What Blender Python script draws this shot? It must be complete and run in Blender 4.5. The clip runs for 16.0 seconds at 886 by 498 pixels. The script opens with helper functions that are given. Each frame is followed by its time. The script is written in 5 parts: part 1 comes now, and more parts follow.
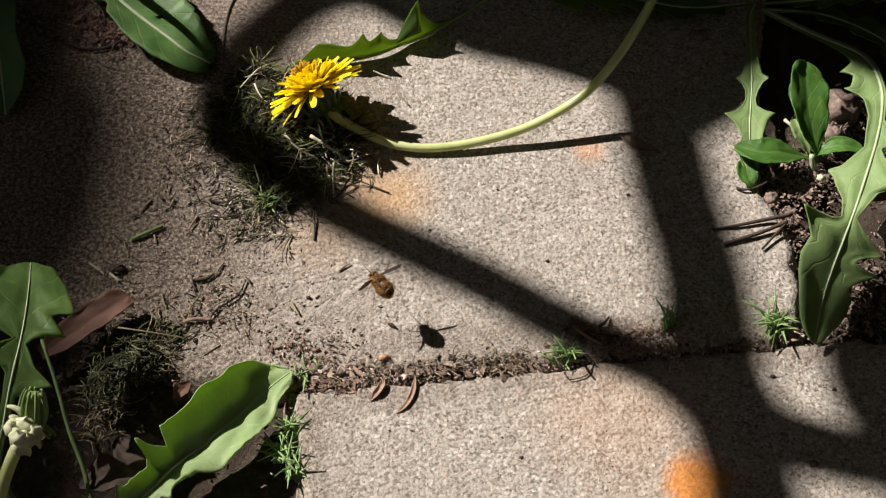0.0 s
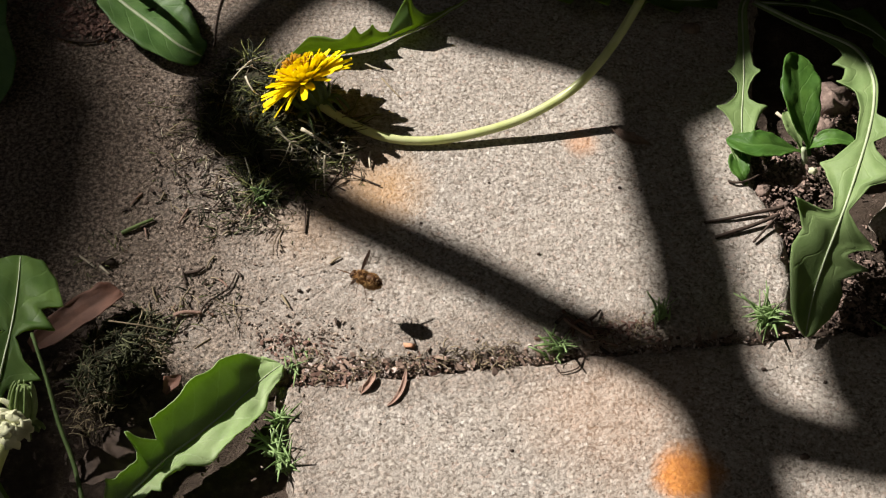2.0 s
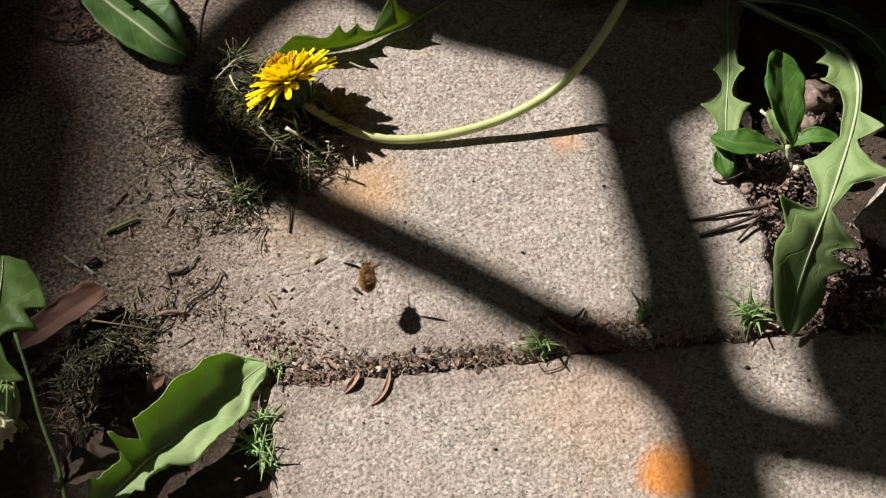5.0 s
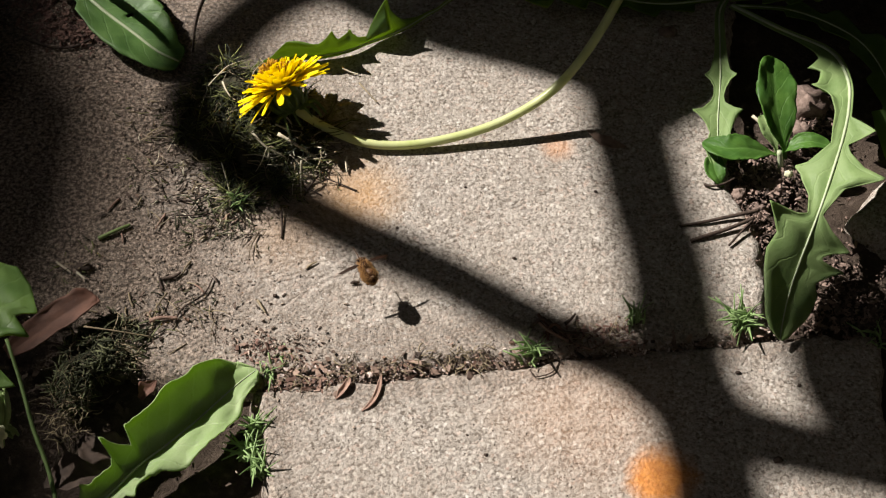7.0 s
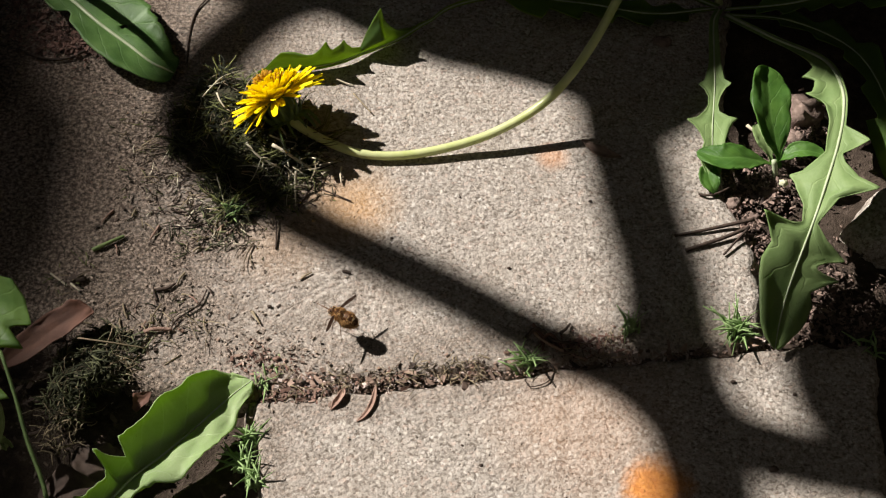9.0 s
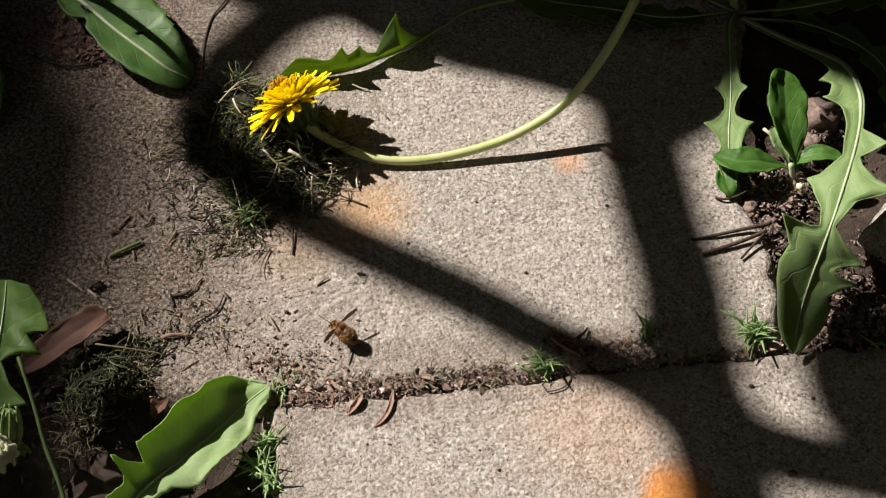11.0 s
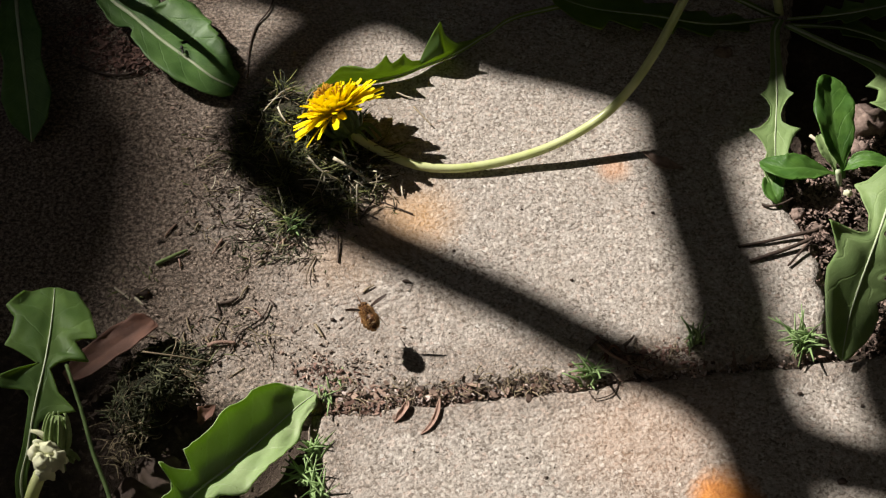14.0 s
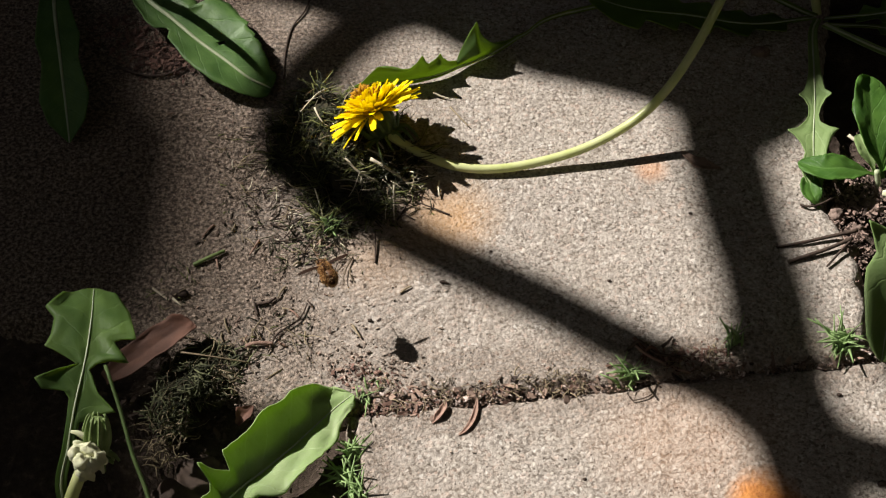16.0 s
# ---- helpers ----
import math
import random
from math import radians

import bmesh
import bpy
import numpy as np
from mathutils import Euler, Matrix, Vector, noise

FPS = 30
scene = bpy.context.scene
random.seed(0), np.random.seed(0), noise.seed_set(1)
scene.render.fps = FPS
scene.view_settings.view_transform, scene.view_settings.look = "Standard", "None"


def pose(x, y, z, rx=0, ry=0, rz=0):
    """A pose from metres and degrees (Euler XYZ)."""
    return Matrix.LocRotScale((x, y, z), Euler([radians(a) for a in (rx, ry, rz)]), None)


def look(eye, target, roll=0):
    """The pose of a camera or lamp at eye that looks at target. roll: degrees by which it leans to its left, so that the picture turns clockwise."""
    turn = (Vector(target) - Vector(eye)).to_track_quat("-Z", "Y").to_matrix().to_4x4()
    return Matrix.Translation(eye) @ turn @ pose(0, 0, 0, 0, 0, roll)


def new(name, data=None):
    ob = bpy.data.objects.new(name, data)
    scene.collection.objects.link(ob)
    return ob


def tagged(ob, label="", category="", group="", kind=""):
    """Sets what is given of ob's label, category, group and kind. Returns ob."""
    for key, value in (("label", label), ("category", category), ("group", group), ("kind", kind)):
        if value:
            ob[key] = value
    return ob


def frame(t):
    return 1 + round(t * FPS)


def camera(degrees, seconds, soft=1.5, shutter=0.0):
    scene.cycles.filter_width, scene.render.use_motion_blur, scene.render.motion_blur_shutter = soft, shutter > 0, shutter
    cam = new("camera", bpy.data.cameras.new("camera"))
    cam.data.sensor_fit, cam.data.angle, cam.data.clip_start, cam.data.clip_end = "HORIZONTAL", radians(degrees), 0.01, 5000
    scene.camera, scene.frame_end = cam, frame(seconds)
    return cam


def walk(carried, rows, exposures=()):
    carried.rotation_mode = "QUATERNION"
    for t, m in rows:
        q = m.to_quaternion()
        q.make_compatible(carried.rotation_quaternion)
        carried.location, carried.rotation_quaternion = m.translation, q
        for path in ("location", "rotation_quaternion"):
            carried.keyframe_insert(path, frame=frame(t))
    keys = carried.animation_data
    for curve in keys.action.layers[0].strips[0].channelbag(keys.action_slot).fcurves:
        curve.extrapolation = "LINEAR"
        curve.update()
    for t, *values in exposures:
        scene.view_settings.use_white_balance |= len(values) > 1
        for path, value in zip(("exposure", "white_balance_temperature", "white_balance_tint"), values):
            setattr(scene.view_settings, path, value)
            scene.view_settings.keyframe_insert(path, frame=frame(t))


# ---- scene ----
from functools import lru_cache

# ---- camera ----
CAMERA_ROWS = [
    (0, 0.00450, -0.40938, 0.53013, -0.486, -52.125, 1.141),
    (0.5, 0.00355, -0.40832, 0.53025, -0.436, -52.363, 1.126),
    (1, 0.00576, -0.40754, 0.53046, -0.107, -52.425, 0.861),
    (1.5, 0.00551, -0.40735, 0.53043, -0.429, -52.422, 1.142),
    (2, 0.00715, -0.40911, 0.52918, -0.628, -52.330, 1.247),
    (2.5, 0.00778, -0.40888, 0.52955, -0.805, -52.452, 1.371),
    (3, 0.00815, -0.40791, 0.53009, -0.968, -52.602, 1.459),
    (3.5, 0.00888, -0.40845, 0.53066, -1.017, -52.564, 1.478),
    (4, 0.01067, -0.40789, 0.53070, -0.881, -52.579, 1.334),
    (6.5, 0.01478, -0.40875, 0.53001, -0.761, -52.326, 1.175),
    (7, 0.01718, -0.40858, 0.53153, -0.586, -52.325, 1.002),
    (7.5, 0.01796, -0.40825, 0.53096, -0.664, -52.280, 1.019),
    (8, 0.01875, -0.40853, 0.53096, -0.694, -52.140, 0.985),
    (10.5, 0.01793, -0.40868, 0.53008, -0.228, -51.787, 0.378),
    (11, 0.01715, -0.40855, 0.53016, 0.056, -51.735, 0.099),
    (11.5, 0.01622, -0.40938, 0.52966, 0.348, -51.590, -0.143),
    (12, 0.01534, -0.40951, 0.52966, 0.551, -51.549, -0.322),
    (12.5, 0.01528, -0.40935, 0.52909, 0.976, -51.479, -0.726),
    (13, 0.01415, -0.40930, 0.52843, 1.319, -51.384, -0.988),
    (13.5, 0.01284, -0.40938, 0.52924, 1.592, -51.365, -1.189),
    (14, 0.01258, -0.40949, 0.52846, 1.955, -51.308, -1.488),
    (14.5, 0.01164, -0.40898, 0.52803, 2.395, -51.331, -1.827),
    (15, 0.00926, -0.40959, 0.52760, 2.658, -51.340, -2.038),
    (15.5, 0.00827, -0.40805, 0.52871, 3.103, -51.429, -2.342),
    (16, 0.00889, -0.40823, 0.52906, 3.516, -51.364, -2.712),
]


def aim(x, y, z, yaw, pitch, roll):
    return Matrix.Translation((x, y, z)) @ pose(0, 0, 0, 0, 0, yaw) @ pose(0, 0, 0, 90 + pitch) @ pose(0, 0, 0, 0, 0, roll)


cam = camera(30, 16.0, soft=1.2)
walk(cam, [(row[0], aim(*row[1:])) for row in CAMERA_ROWS])

# ---- light ----
SUN = Vector((0.95, -0.47, -1.0)).normalized()      # the way the sunlight travels
world = bpy.data.worlds.new("world")
scene.world = world
world.use_nodes = True
sky = world.node_tree.nodes.new("ShaderNodeTexSky")
sky.sky_type = "NISHITA"
sky.sun_disc = False
sky.sun_elevation = math.asin(-SUN.z)
sky.sun_rotation = math.atan2(-SUN.x, -SUN.y)
background = world.node_tree.nodes["Background"]
world.node_tree.links.new(sky.outputs[0], background.inputs[0])
background.inputs[1].default_value = 0.0205
sun_data = bpy.data.lights.new("sun", "SUN")
sun_data.energy, sun_data.angle, sun_data.color = 5.0, radians(0.7), (1.0, 0.935, 0.885)
sun = new("sun", sun_data)
sun.matrix_world = look(-3 * SUN, (0, 0, 0))
scene.view_settings.exposure = 0.85


# ---- material helpers ----
class Mat:
    """A node material with a principled shader and short ways to add nodes."""

    def __init__(self, name, rough=0.8, spec=0.3):
        self.m = bpy.data.materials.new(name)
        self.m.use_nodes = True
        self.t = self.m.node_tree
        self.b = self.t.nodes["Principled BSDF"]
        self.b.inputs["Roughness"].default_value = rough
        self.b.inputs["Specular IOR Level"].default_value = spec
        self.co = self.t.nodes.new("ShaderNodeTexCoord")

    def put(self, socket, value):
        if hasattr(value, "is_output"):
            self.t.links.new(value, socket)
        elif isinstance(value, tuple) and len(value) == 3 and socket.type == "RGBA":
            socket.default_value = (*value, 1)
        else:
            socket.default_value = value

    def noise(self, scale, detail=4, rough=0.6, at=None, distort=0.0):
        n = self.t.nodes.new("ShaderNodeTexNoise")
        self.put(n.inputs["Vector"], at or self.co.outputs["Object"])
        n.inputs["Scale"].default_value, n.inputs["Detail"].default_value = scale, detail
        n.inputs["Roughness"].default_value, n.inputs["Distortion"].default_value = rough, distort
        return n.outputs["Fac"]

    def cells(self, scale, what="Color", feature="F1", at=None):
        n = self.t.nodes.new("ShaderNodeTexVoronoi")
        n.feature = feature
        self.put(n.inputs["Vector"], at or self.co.outputs["Object"])
        n.inputs["Scale"].default_value = scale
        return n.outputs[what]

    def ramp(self, fac, *stops):
        n = self.t.nodes.new("ShaderNodeValToRGB")
        self.put(n.inputs[0], fac)
        e = n.color_ramp.elements
        while len(e) < len(stops):
            e.new(0.5)
        for k, (p, c) in enumerate(stops):
            e[k].position = p
            e[k].color = (*c, 1) if isinstance(c, tuple) else (c, c, c, 1)
        return n.outputs[0]

    def math(self, op, a, b=0.0, clamp=False):
        n = self.t.nodes.new("ShaderNodeMath")
        n.operation, n.use_clamp = op, clamp
        self.put(n.inputs[0], a), self.put(n.inputs[1], b)
        return n.outputs[0]

    def mix(self, fac, a, b, blend="MIX"):
        n = self.t.nodes.new("ShaderNodeMix")
        n.data_type, n.blend_type = "RGBA", blend
        self.put(n.inputs[0], fac), self.put(n.inputs[6], a), self.put(n.inputs[7], b)
        return n.outputs[2]

    def axis(self, name, source="Object"):
        n = self.t.nodes.new("ShaderNodeSeparateXYZ")
        self.put(n.inputs[0], self.co.outputs[source])
        return n.outputs[name]

    def spot(self, centre, radius, soft, wobble=0.35, scale=60):
        """1 inside a ragged round patch on the ground, 0 outside."""
        d = self.t.nodes.new("ShaderNodeVectorMath")
        d.operation = "DISTANCE"
        self.put(d.inputs[0], self.co.outputs["Object"])
        d.inputs[1].default_value = (centre[0], centre[1], 0)
        wob = self.math("MULTIPLY", self.math("SUBTRACT", self.noise(scale, 5), 0.5), 2 * wobble * radius)
        far = self.math("ADD", d.outputs["Value"], wob)
        return self.math("DIVIDE", self.math("SUBTRACT", radius + soft / 2, far), soft, True)

    def chance(self):
        n = self.t.nodes.new("ShaderNodeNewGeometry")
        return n.outputs["Random Per Island"]

    def own(self):
        n = self.t.nodes.new("ShaderNodeObjectInfo")
        return n.outputs["Random"]

    def colour(self, value):
        self.put(self.b.inputs["Base Color"], value)
        return self

    def bump(self, height, strength=0.5, distance=0.001):
        n = self.t.nodes.new("ShaderNodeBump")
        n.inputs["Strength"].default_value, n.inputs["Distance"].default_value = strength, distance
        self.put(n.inputs["Height"], height)
        self.t.links.new(n.outputs[0], self.b.inputs["Normal"])
        return self

    def thin(self, colour, amount):
        """Lets light shine through a thin sheet."""
        tr, mx = self.t.nodes.new("ShaderNodeBsdfTranslucent"), self.t.nodes.new("ShaderNodeMixShader")
        self.put(tr.inputs[0], colour)
        mx.inputs[0].default_value = amount
        out = self.t.nodes["Material Output"]
        self.t.links.new(self.b.outputs[0], mx.inputs[1])
        self.t.links.new(tr.outputs[0], mx.inputs[2])
        self.t.links.new(mx.outputs[0], out.inputs[0])
        return self


LEFT_END, RIGHT_END = (-0.0399, -0.0572), (0.1485, -0.0371)
JOINT_SLOPE = (RIGHT_END[1] - LEFT_END[1]) / (RIGHT_END[0] - LEFT_END[0])
JOINT_Y = LEFT_END[1] - JOINT_SLOPE * LEFT_END[0]


def paving_material():
    a = Mat("paving", 0.9, 0.25)
    grain = a.ramp(a.axis_of(a.cells(720)),
                   (0.0, (0.09, 0.072, 0.058)), (0.2, (0.24, 0.21, 0.175)), (0.5, (0.35, 0.315, 0.27)),
                   (0.78, (0.46, 0.415, 0.355)), (0.9, (0.43, 0.30, 0.235)), (1.0, (0.78, 0.76, 0.70)))
    coarse = a.ramp(a.axis_of(a.cells(330)), (0.0, (0.22, 0.19, 0.16)), (0.5, (0.35, 0.315, 0.27)), (0.85, (0.46, 0.415, 0.36)), (1.0, (0.50, 0.36, 0.29)))
    fine = a.ramp(a.noise(900, 4, 0.65), (0.37, (0.12, 0.10, 0.085)), (0.5, (0.35, 0.315, 0.27)), (0.63, (0.64, 0.59, 0.52)))
    c = a.mix(0.32, a.mix(0.22, grain, coarse), fine)
    # the stone's dark specks, strengthened to stand in for shading between grains
    holes = a.ramp(a.noise(660, 4, 0.6), (0.43, 1.0), (0.465, 0.0))
    c = a.mix(a.math("MULTIPLY", holes, 0.78), c, (0.075, 0.056, 0.042))
    shine = a.ramp(a.noise(620, 2, 0.5, distort=0.6), (0.59, 0.0), (0.66, 1.0))
    c = a.mix(a.math("MULTIPLY", shine, 0.4), c, (0.66, 0.62, 0.56))
    c = a.mix(a.ramp(a.noise(34, 5), (0.35, 0.0), (0.7, 0.36)), c, (0.29, 0.245, 0.195))
    c = a.mix(a.ramp(a.noise(170, 4, 0.65), (0.42, 0.0), (0.66, 0.4)), c, (0.52, 0.475, 0.42))
    chips = a.math("MULTIPLY", a.ramp(a.cells(300, "Distance"), (0.18, 1.0), (0.30, 0.0)), a.ramp(a.axis_of(a.cells(300)), (0.62, 0.0), (0.66, 1.0)))
    c = a.mix(a.math("MULTIPLY", chips, 0.6), c, (0.62, 0.57, 0.49))
    c = a.mix(1.0, c, (0.905, 0.905, 0.90), "MULTIPLY")
    pits = a.ramp(a.cells(330, "Distance"), (0.05, 1.0), (0.16, 0.0))
    sparse = a.ramp(a.noise(150, 2), (0.50, 0.0), (0.55, 1.0))
    pits = a.math("MULTIPLY", pits, sparse)
    c = a.mix(a.math("MULTIPLY", pits, 0.75), c, (0.07, 0.06, 0.05))
    # iron-rich stones that have bled rust, and earth washed over one end
    rust = a.ramp(a.noise(420, 4), (0.3, (0.46, 0.15, 0.02)), (0.7, (0.66, 0.27, 0.05)))
    c = a.mix(a.math("MULTIPLY", a.spot((0.1026, -0.1034), 0.0115, 0.008, 0.5), 0.9), c, rust)
    c = a.mix(a.math("MULTIPLY", a.spot((-0.0175, 0.0300), 0.017, 0.02), 0.55), c, (0.48, 0.27, 0.10))
    c = a.mix(a.math("MULTIPLY", a.spot((0.0699, 0.0576), 0.006, 0.007), 0.45), c, (0.56, 0.27, 0.12))
    c = a.mix(a.math("MULTIPLY", a.spot((0.078, -0.0748), 0.03, 0.03), 0.2), c, (0.50, 0.27, 0.14))
    c = a.mix(a.math("MULTIPLY", a.spot((-0.0436, 0.0091), 0.014, 0.02), 0.3), c, (0.46, 0.27, 0.12))
    x = a.axis("X")
    earth = a.math("MULTIPLY", a.ramp(a.math("ADD", a.math("MULTIPLY", x, -4.0), a.math("MULTIPLY", a.noise(28, 6), 0.8)),
                                      (0.385, 0.0), (0.84, 1.0)), 0.92)
    # earth worked up over the slabs' edges beside the joint
    joint = a.math("ADD", a.math("MULTIPLY", x, JOINT_SLOPE), JOINT_Y)
    off = a.math("ABSOLUTE", a.math("SUBTRACT", a.axis("Y"), joint))
    off = a.math("ADD", off, a.math("ADD", a.math("MULTIPLY", x, 0.035), a.math("MULTIPLY", a.noise(90, 6, 0.65), -0.03)))
    earth = a.math("MAXIMUM", earth, a.math("MULTIPLY", a.ramp(a.math("MULTIPLY", off, 40.0), (0.0, 1.0), (0.26, 0.0)), 0.42))
    dirt = a.ramp(a.noise(640, 5, 0.72), (0.38, (0.024, 0.017, 0.012)), (0.5, (0.145, 0.108, 0.08)), (0.63, (0.41, 0.325, 0.255)))
    c = a.mix(earth, c, dirt)
    a.colour(c)
    h = a.math("ADD", a.math("MULTIPLY", a.cells(560, "Distance"), -0.45), a.math("MULTIPLY", a.noise(660, 4, 0.6), 1.5))
    h = a.math("ADD", h, a.math("MULTIPLY", a.noise(200, 3, 0.6), 0.5))
    h = a.math("SUBTRACT", h, a.math("MULTIPLY", pits, 0.9))
    h = a.math("ADD", h, a.math("MULTIPLY", earth, a.math("MULTIPLY", a.noise(480, 5, 0.7), 3.0)))
    a.bump(h, 1.0, 0.00055)
    return a.m


def axis_of(self, colour):
    n = self.t.nodes.new("ShaderNodeSeparateColor")
    self.put(n.inputs[0], colour)
    return n.outputs[0]


Mat.axis_of = axis_of


def soil_material():
    a = Mat("soil", 0.95, 0.15)
    c = a.ramp(a.noise(240, 7, 0.7), (0.3, (0.03, 0.022, 0.017)), (0.55, (0.075, 0.056, 0.043)), (0.75, (0.17, 0.13, 0.105)))
    c = a.mix(a.ramp(a.noise(18, 4), (0.4, 0.0), (0.7, 0.5)), c, (0.055, 0.04, 0.028))
    a.colour(c).bump(a.noise(700, 6, 0.7), 0.9, 0.002)
    return a.m


def leaf_material(name, deep, light, through_colour, rough=0.42, amount=0.3, vein=9.0):
    a = Mat(name, rough, 0.28)
    u, v = a.axis("X", "UV"), a.axis("Y", "UV")
    off = a.math("ABSOLUTE", a.math("SUBTRACT", u, 0.5))
    wave = a.math("ADD", a.math("MULTIPLY", v, vein), a.math("MULTIPLY", off, -3.2))
    wave = a.math("ADD", wave, a.math("MULTIPLY", a.noise(120, 3), 0.5))
    tri = a.math("ABSOLUTE", a.math("SUBTRACT", a.math("FRACT", wave), 0.5))
    veins = a.ramp(tri, (0.0, 1.0), (0.06, 0.0))
    rib = a.ramp(off, (0.0, 1.0), (0.05, 0.0))
    net = a.ramp(a.cells(650, "Distance", "DISTANCE_TO_EDGE"), (0.0, 1.0), (0.14, 0.0))
    c = a.mix(a.ramp(a.noise(90, 5), (0.3, 0.0), (0.75, 1.0)), deep, light)
    pale = tuple(min(1, 1.6 * k + 0.05) for k in light)
    c = a.mix(a.math("MULTIPLY", veins, 0.16), c, pale)
    c = a.mix(a.math("MULTIPLY", net, 0.05), c, pale)
    c = a.mix(a.math("MULTIPLY", rib, 0.3), c, pale)
    blot = a.ramp(a.noise(260, 3), (0.66, 0.0), (0.72, 0.55))
    c = a.mix(blot, c, tuple(0.45 * k for k in deep))
    a.colour(c)
    h = a.math("ADD", a.math("MULTIPLY", veins, -0.8), a.math("MULTIPLY", a.noise(300, 4), 0.9))
    h = a.math("ADD", h, a.math("MULTIPLY", a.noise(130, 2, 0.4), 1.2))
    a.bump(a.math("SUBTRACT", h, a.math("MULTIPLY", net, 0.12)), 0.3, 0.0007)
    return a.thin(through_colour, amount).m


def plain_material(name, low, high, scale=300, rough=0.7, bump=0.4, thin=None, per_piece=False, spec=0.3, span=(0.25, 0.75)):
    a = Mat(name, rough, spec)
    fac = a.noise(scale, 5)
    if per_piece:
        fac = a.math("ADD", a.math("MULTIPLY", fac, 0.5), a.math("MULTIPLY", a.chance(), 0.55))
    a.colour(a.ramp(fac, (span[0], low), (span[1], high)))
    a.bump(a.noise(scale * 2.5, 4), bump, 0.0005)
    if thin:
        a.thin(high, thin)
    return a.m


PAVING, SOIL = paving_material(), soil_material()
GREEN = leaf_material("dandelion_leaf", (0.045, 0.095, 0.024), (0.135, 0.215, 0.06), (0.42, 0.56, 0.07), 0.5, 0.45)
PALE_GREEN = leaf_material("pale_leaf_underside", (0.16, 0.25, 0.085), (0.275, 0.375, 0.15), (0.30, 0.46, 0.07), 0.55, 0.3)
# paler copy of dandelion_leaf: the sun's gloss is put into its colour
LIT_GREEN = leaf_material("lit_dandelion_leaf", (0.25, 0.35, 0.145), (0.40, 0.49, 0.25), (0.40, 0.60, 0.0), 0.5, 0.42)
BROAD = leaf_material("broad_leaf", (0.055, 0.125, 0.03), (0.14, 0.255, 0.07), (0.15, 0.30, 0.04), 0.48, 0.22, 11.0)
SEEDLING = leaf_material("seedling_leaf", (0.035, 0.10, 0.016), (0.10, 0.21, 0.035), (0.2, 0.4, 0.03), 0.47, 0.28, 6.0)
DEAD_LEAF = plain_material("dead_leaf", (0.06, 0.03, 0.021), (0.18, 0.088, 0.058), 140, 0.7, 0.6, 0.12)
# darker copy of dead_leaf, with the shade over the soil put into its colour
SHADED_LEAF = plain_material("shaded_dead_leaf", (0.03, 0.021, 0.016), (0.10, 0.07, 0.052), 160, 0.8, 0.6, 0.06)
RIB = plain_material("leaf_rib", (0.36, 0.43, 0.25), (0.56, 0.62, 0.42), 200, 0.45, 0.2, 0.15)
STEM = plain_material("hollow_stem", (0.46, 0.53, 0.17), (0.68, 0.71, 0.38), 120, 0.3, 0.15, 0.2, spec=0.5)
PETAL = plain_material("yellow_floret", (0.92, 0.70, 0.0), (0.98, 0.87, 0.012), 250, 0.45, 0.2, 0.35)
STYLE = plain_material("orange_style", (0.16, 0.06, 0.004), (0.62, 0.33, 0.01), 900, 0.6, 0.2, 0.2, True)
BRACT = plain_material("bract", (0.05, 0.09, 0.025), (0.13, 0.19, 0.06), 250, 0.6, 0.3, 0.1)
BUD = plain_material("pale_bud", (0.11, 0.17, 0.05), (0.26, 0.34, 0.13), 250, 0.55, 0.3, 0.15)
FLUFF = plain_material("withered_floret", (0.58, 0.60, 0.34), (0.80, 0.80, 0.60), 260, 0.7, 0.4, 0.2)
MOSS = plain_material("moss_thread", (0.012, 0.015, 0.006), (0.24, 0.26, 0.085), 500, 0.7, 0.2, 0.12, True, span=(0.46, 0.9))
# moss brown taken darker: shade between the threads is put into the colour
SHADED_MOSS_BASE = plain_material("shaded_moss_body", (0.012, 0.011, 0.006), (0.07, 0.062, 0.03), 700, 0.9, 1.0)
GREY_MOSS = plain_material("grey_moss_thread", (0.03, 0.034, 0.016), (0.19, 0.20, 0.10), 500, 0.8, 0.2, 0.1, True, span=(0.4, 0.85))
STRAW = plain_material("dry_thatch", (0.035, 0.026, 0.015), (0.36, 0.29, 0.18), 400, 0.7, 0.2, 0.1, True)
PALE_STRAW = plain_material("pale_thatch", (0.26, 0.21, 0.13), (0.72, 0.66, 0.50), 400, 0.7, 0.2, 0.1, True)
GRASS = plain_material("grass_blade", (0.055, 0.125, 0.03), (0.38, 0.53, 0.22), 300, 0.5, 0.2, 0.25, True)
TWIG = plain_material("twig", (0.022, 0.015, 0.011), (0.085, 0.058, 0.042), 500, 0.8, 0.6)
CHIP = plain_material("bark_chip", (0.022, 0.015, 0.011), (0.30, 0.21, 0.16), 350, 0.85, 0.5, None, True)
RED_CHIP = plain_material("red_leaf_crumb", (0.045, 0.024, 0.018), (0.24, 0.14, 0.11), 350, 0.85, 0.5, None, True)
RED_FLAKE = plain_material("red_leaf_flake", (0.07, 0.036, 0.025), (0.30, 0.185, 0.14), 350, 0.8, 0.5, 0.1, True)
PALE_CHIP = plain_material("pale_husk", (0.17, 0.10, 0.075), (0.36, 0.24, 0.18), 500, 0.8, 0.5)
GRIT = plain_material("grit", (0.06, 0.045, 0.035), (0.42, 0.34, 0.27), 500, 0.9, 0.4, None, True)
EARTH = plain_material("earth_crumb", (0.03, 0.021, 0.017), (0.30, 0.215, 0.175), 400, 0.95, 0.9, None, True)
CLOD = plain_material("dry_clod", (0.09, 0.06, 0.048), (0.30, 0.225, 0.185), 400, 0.95, 0.9)
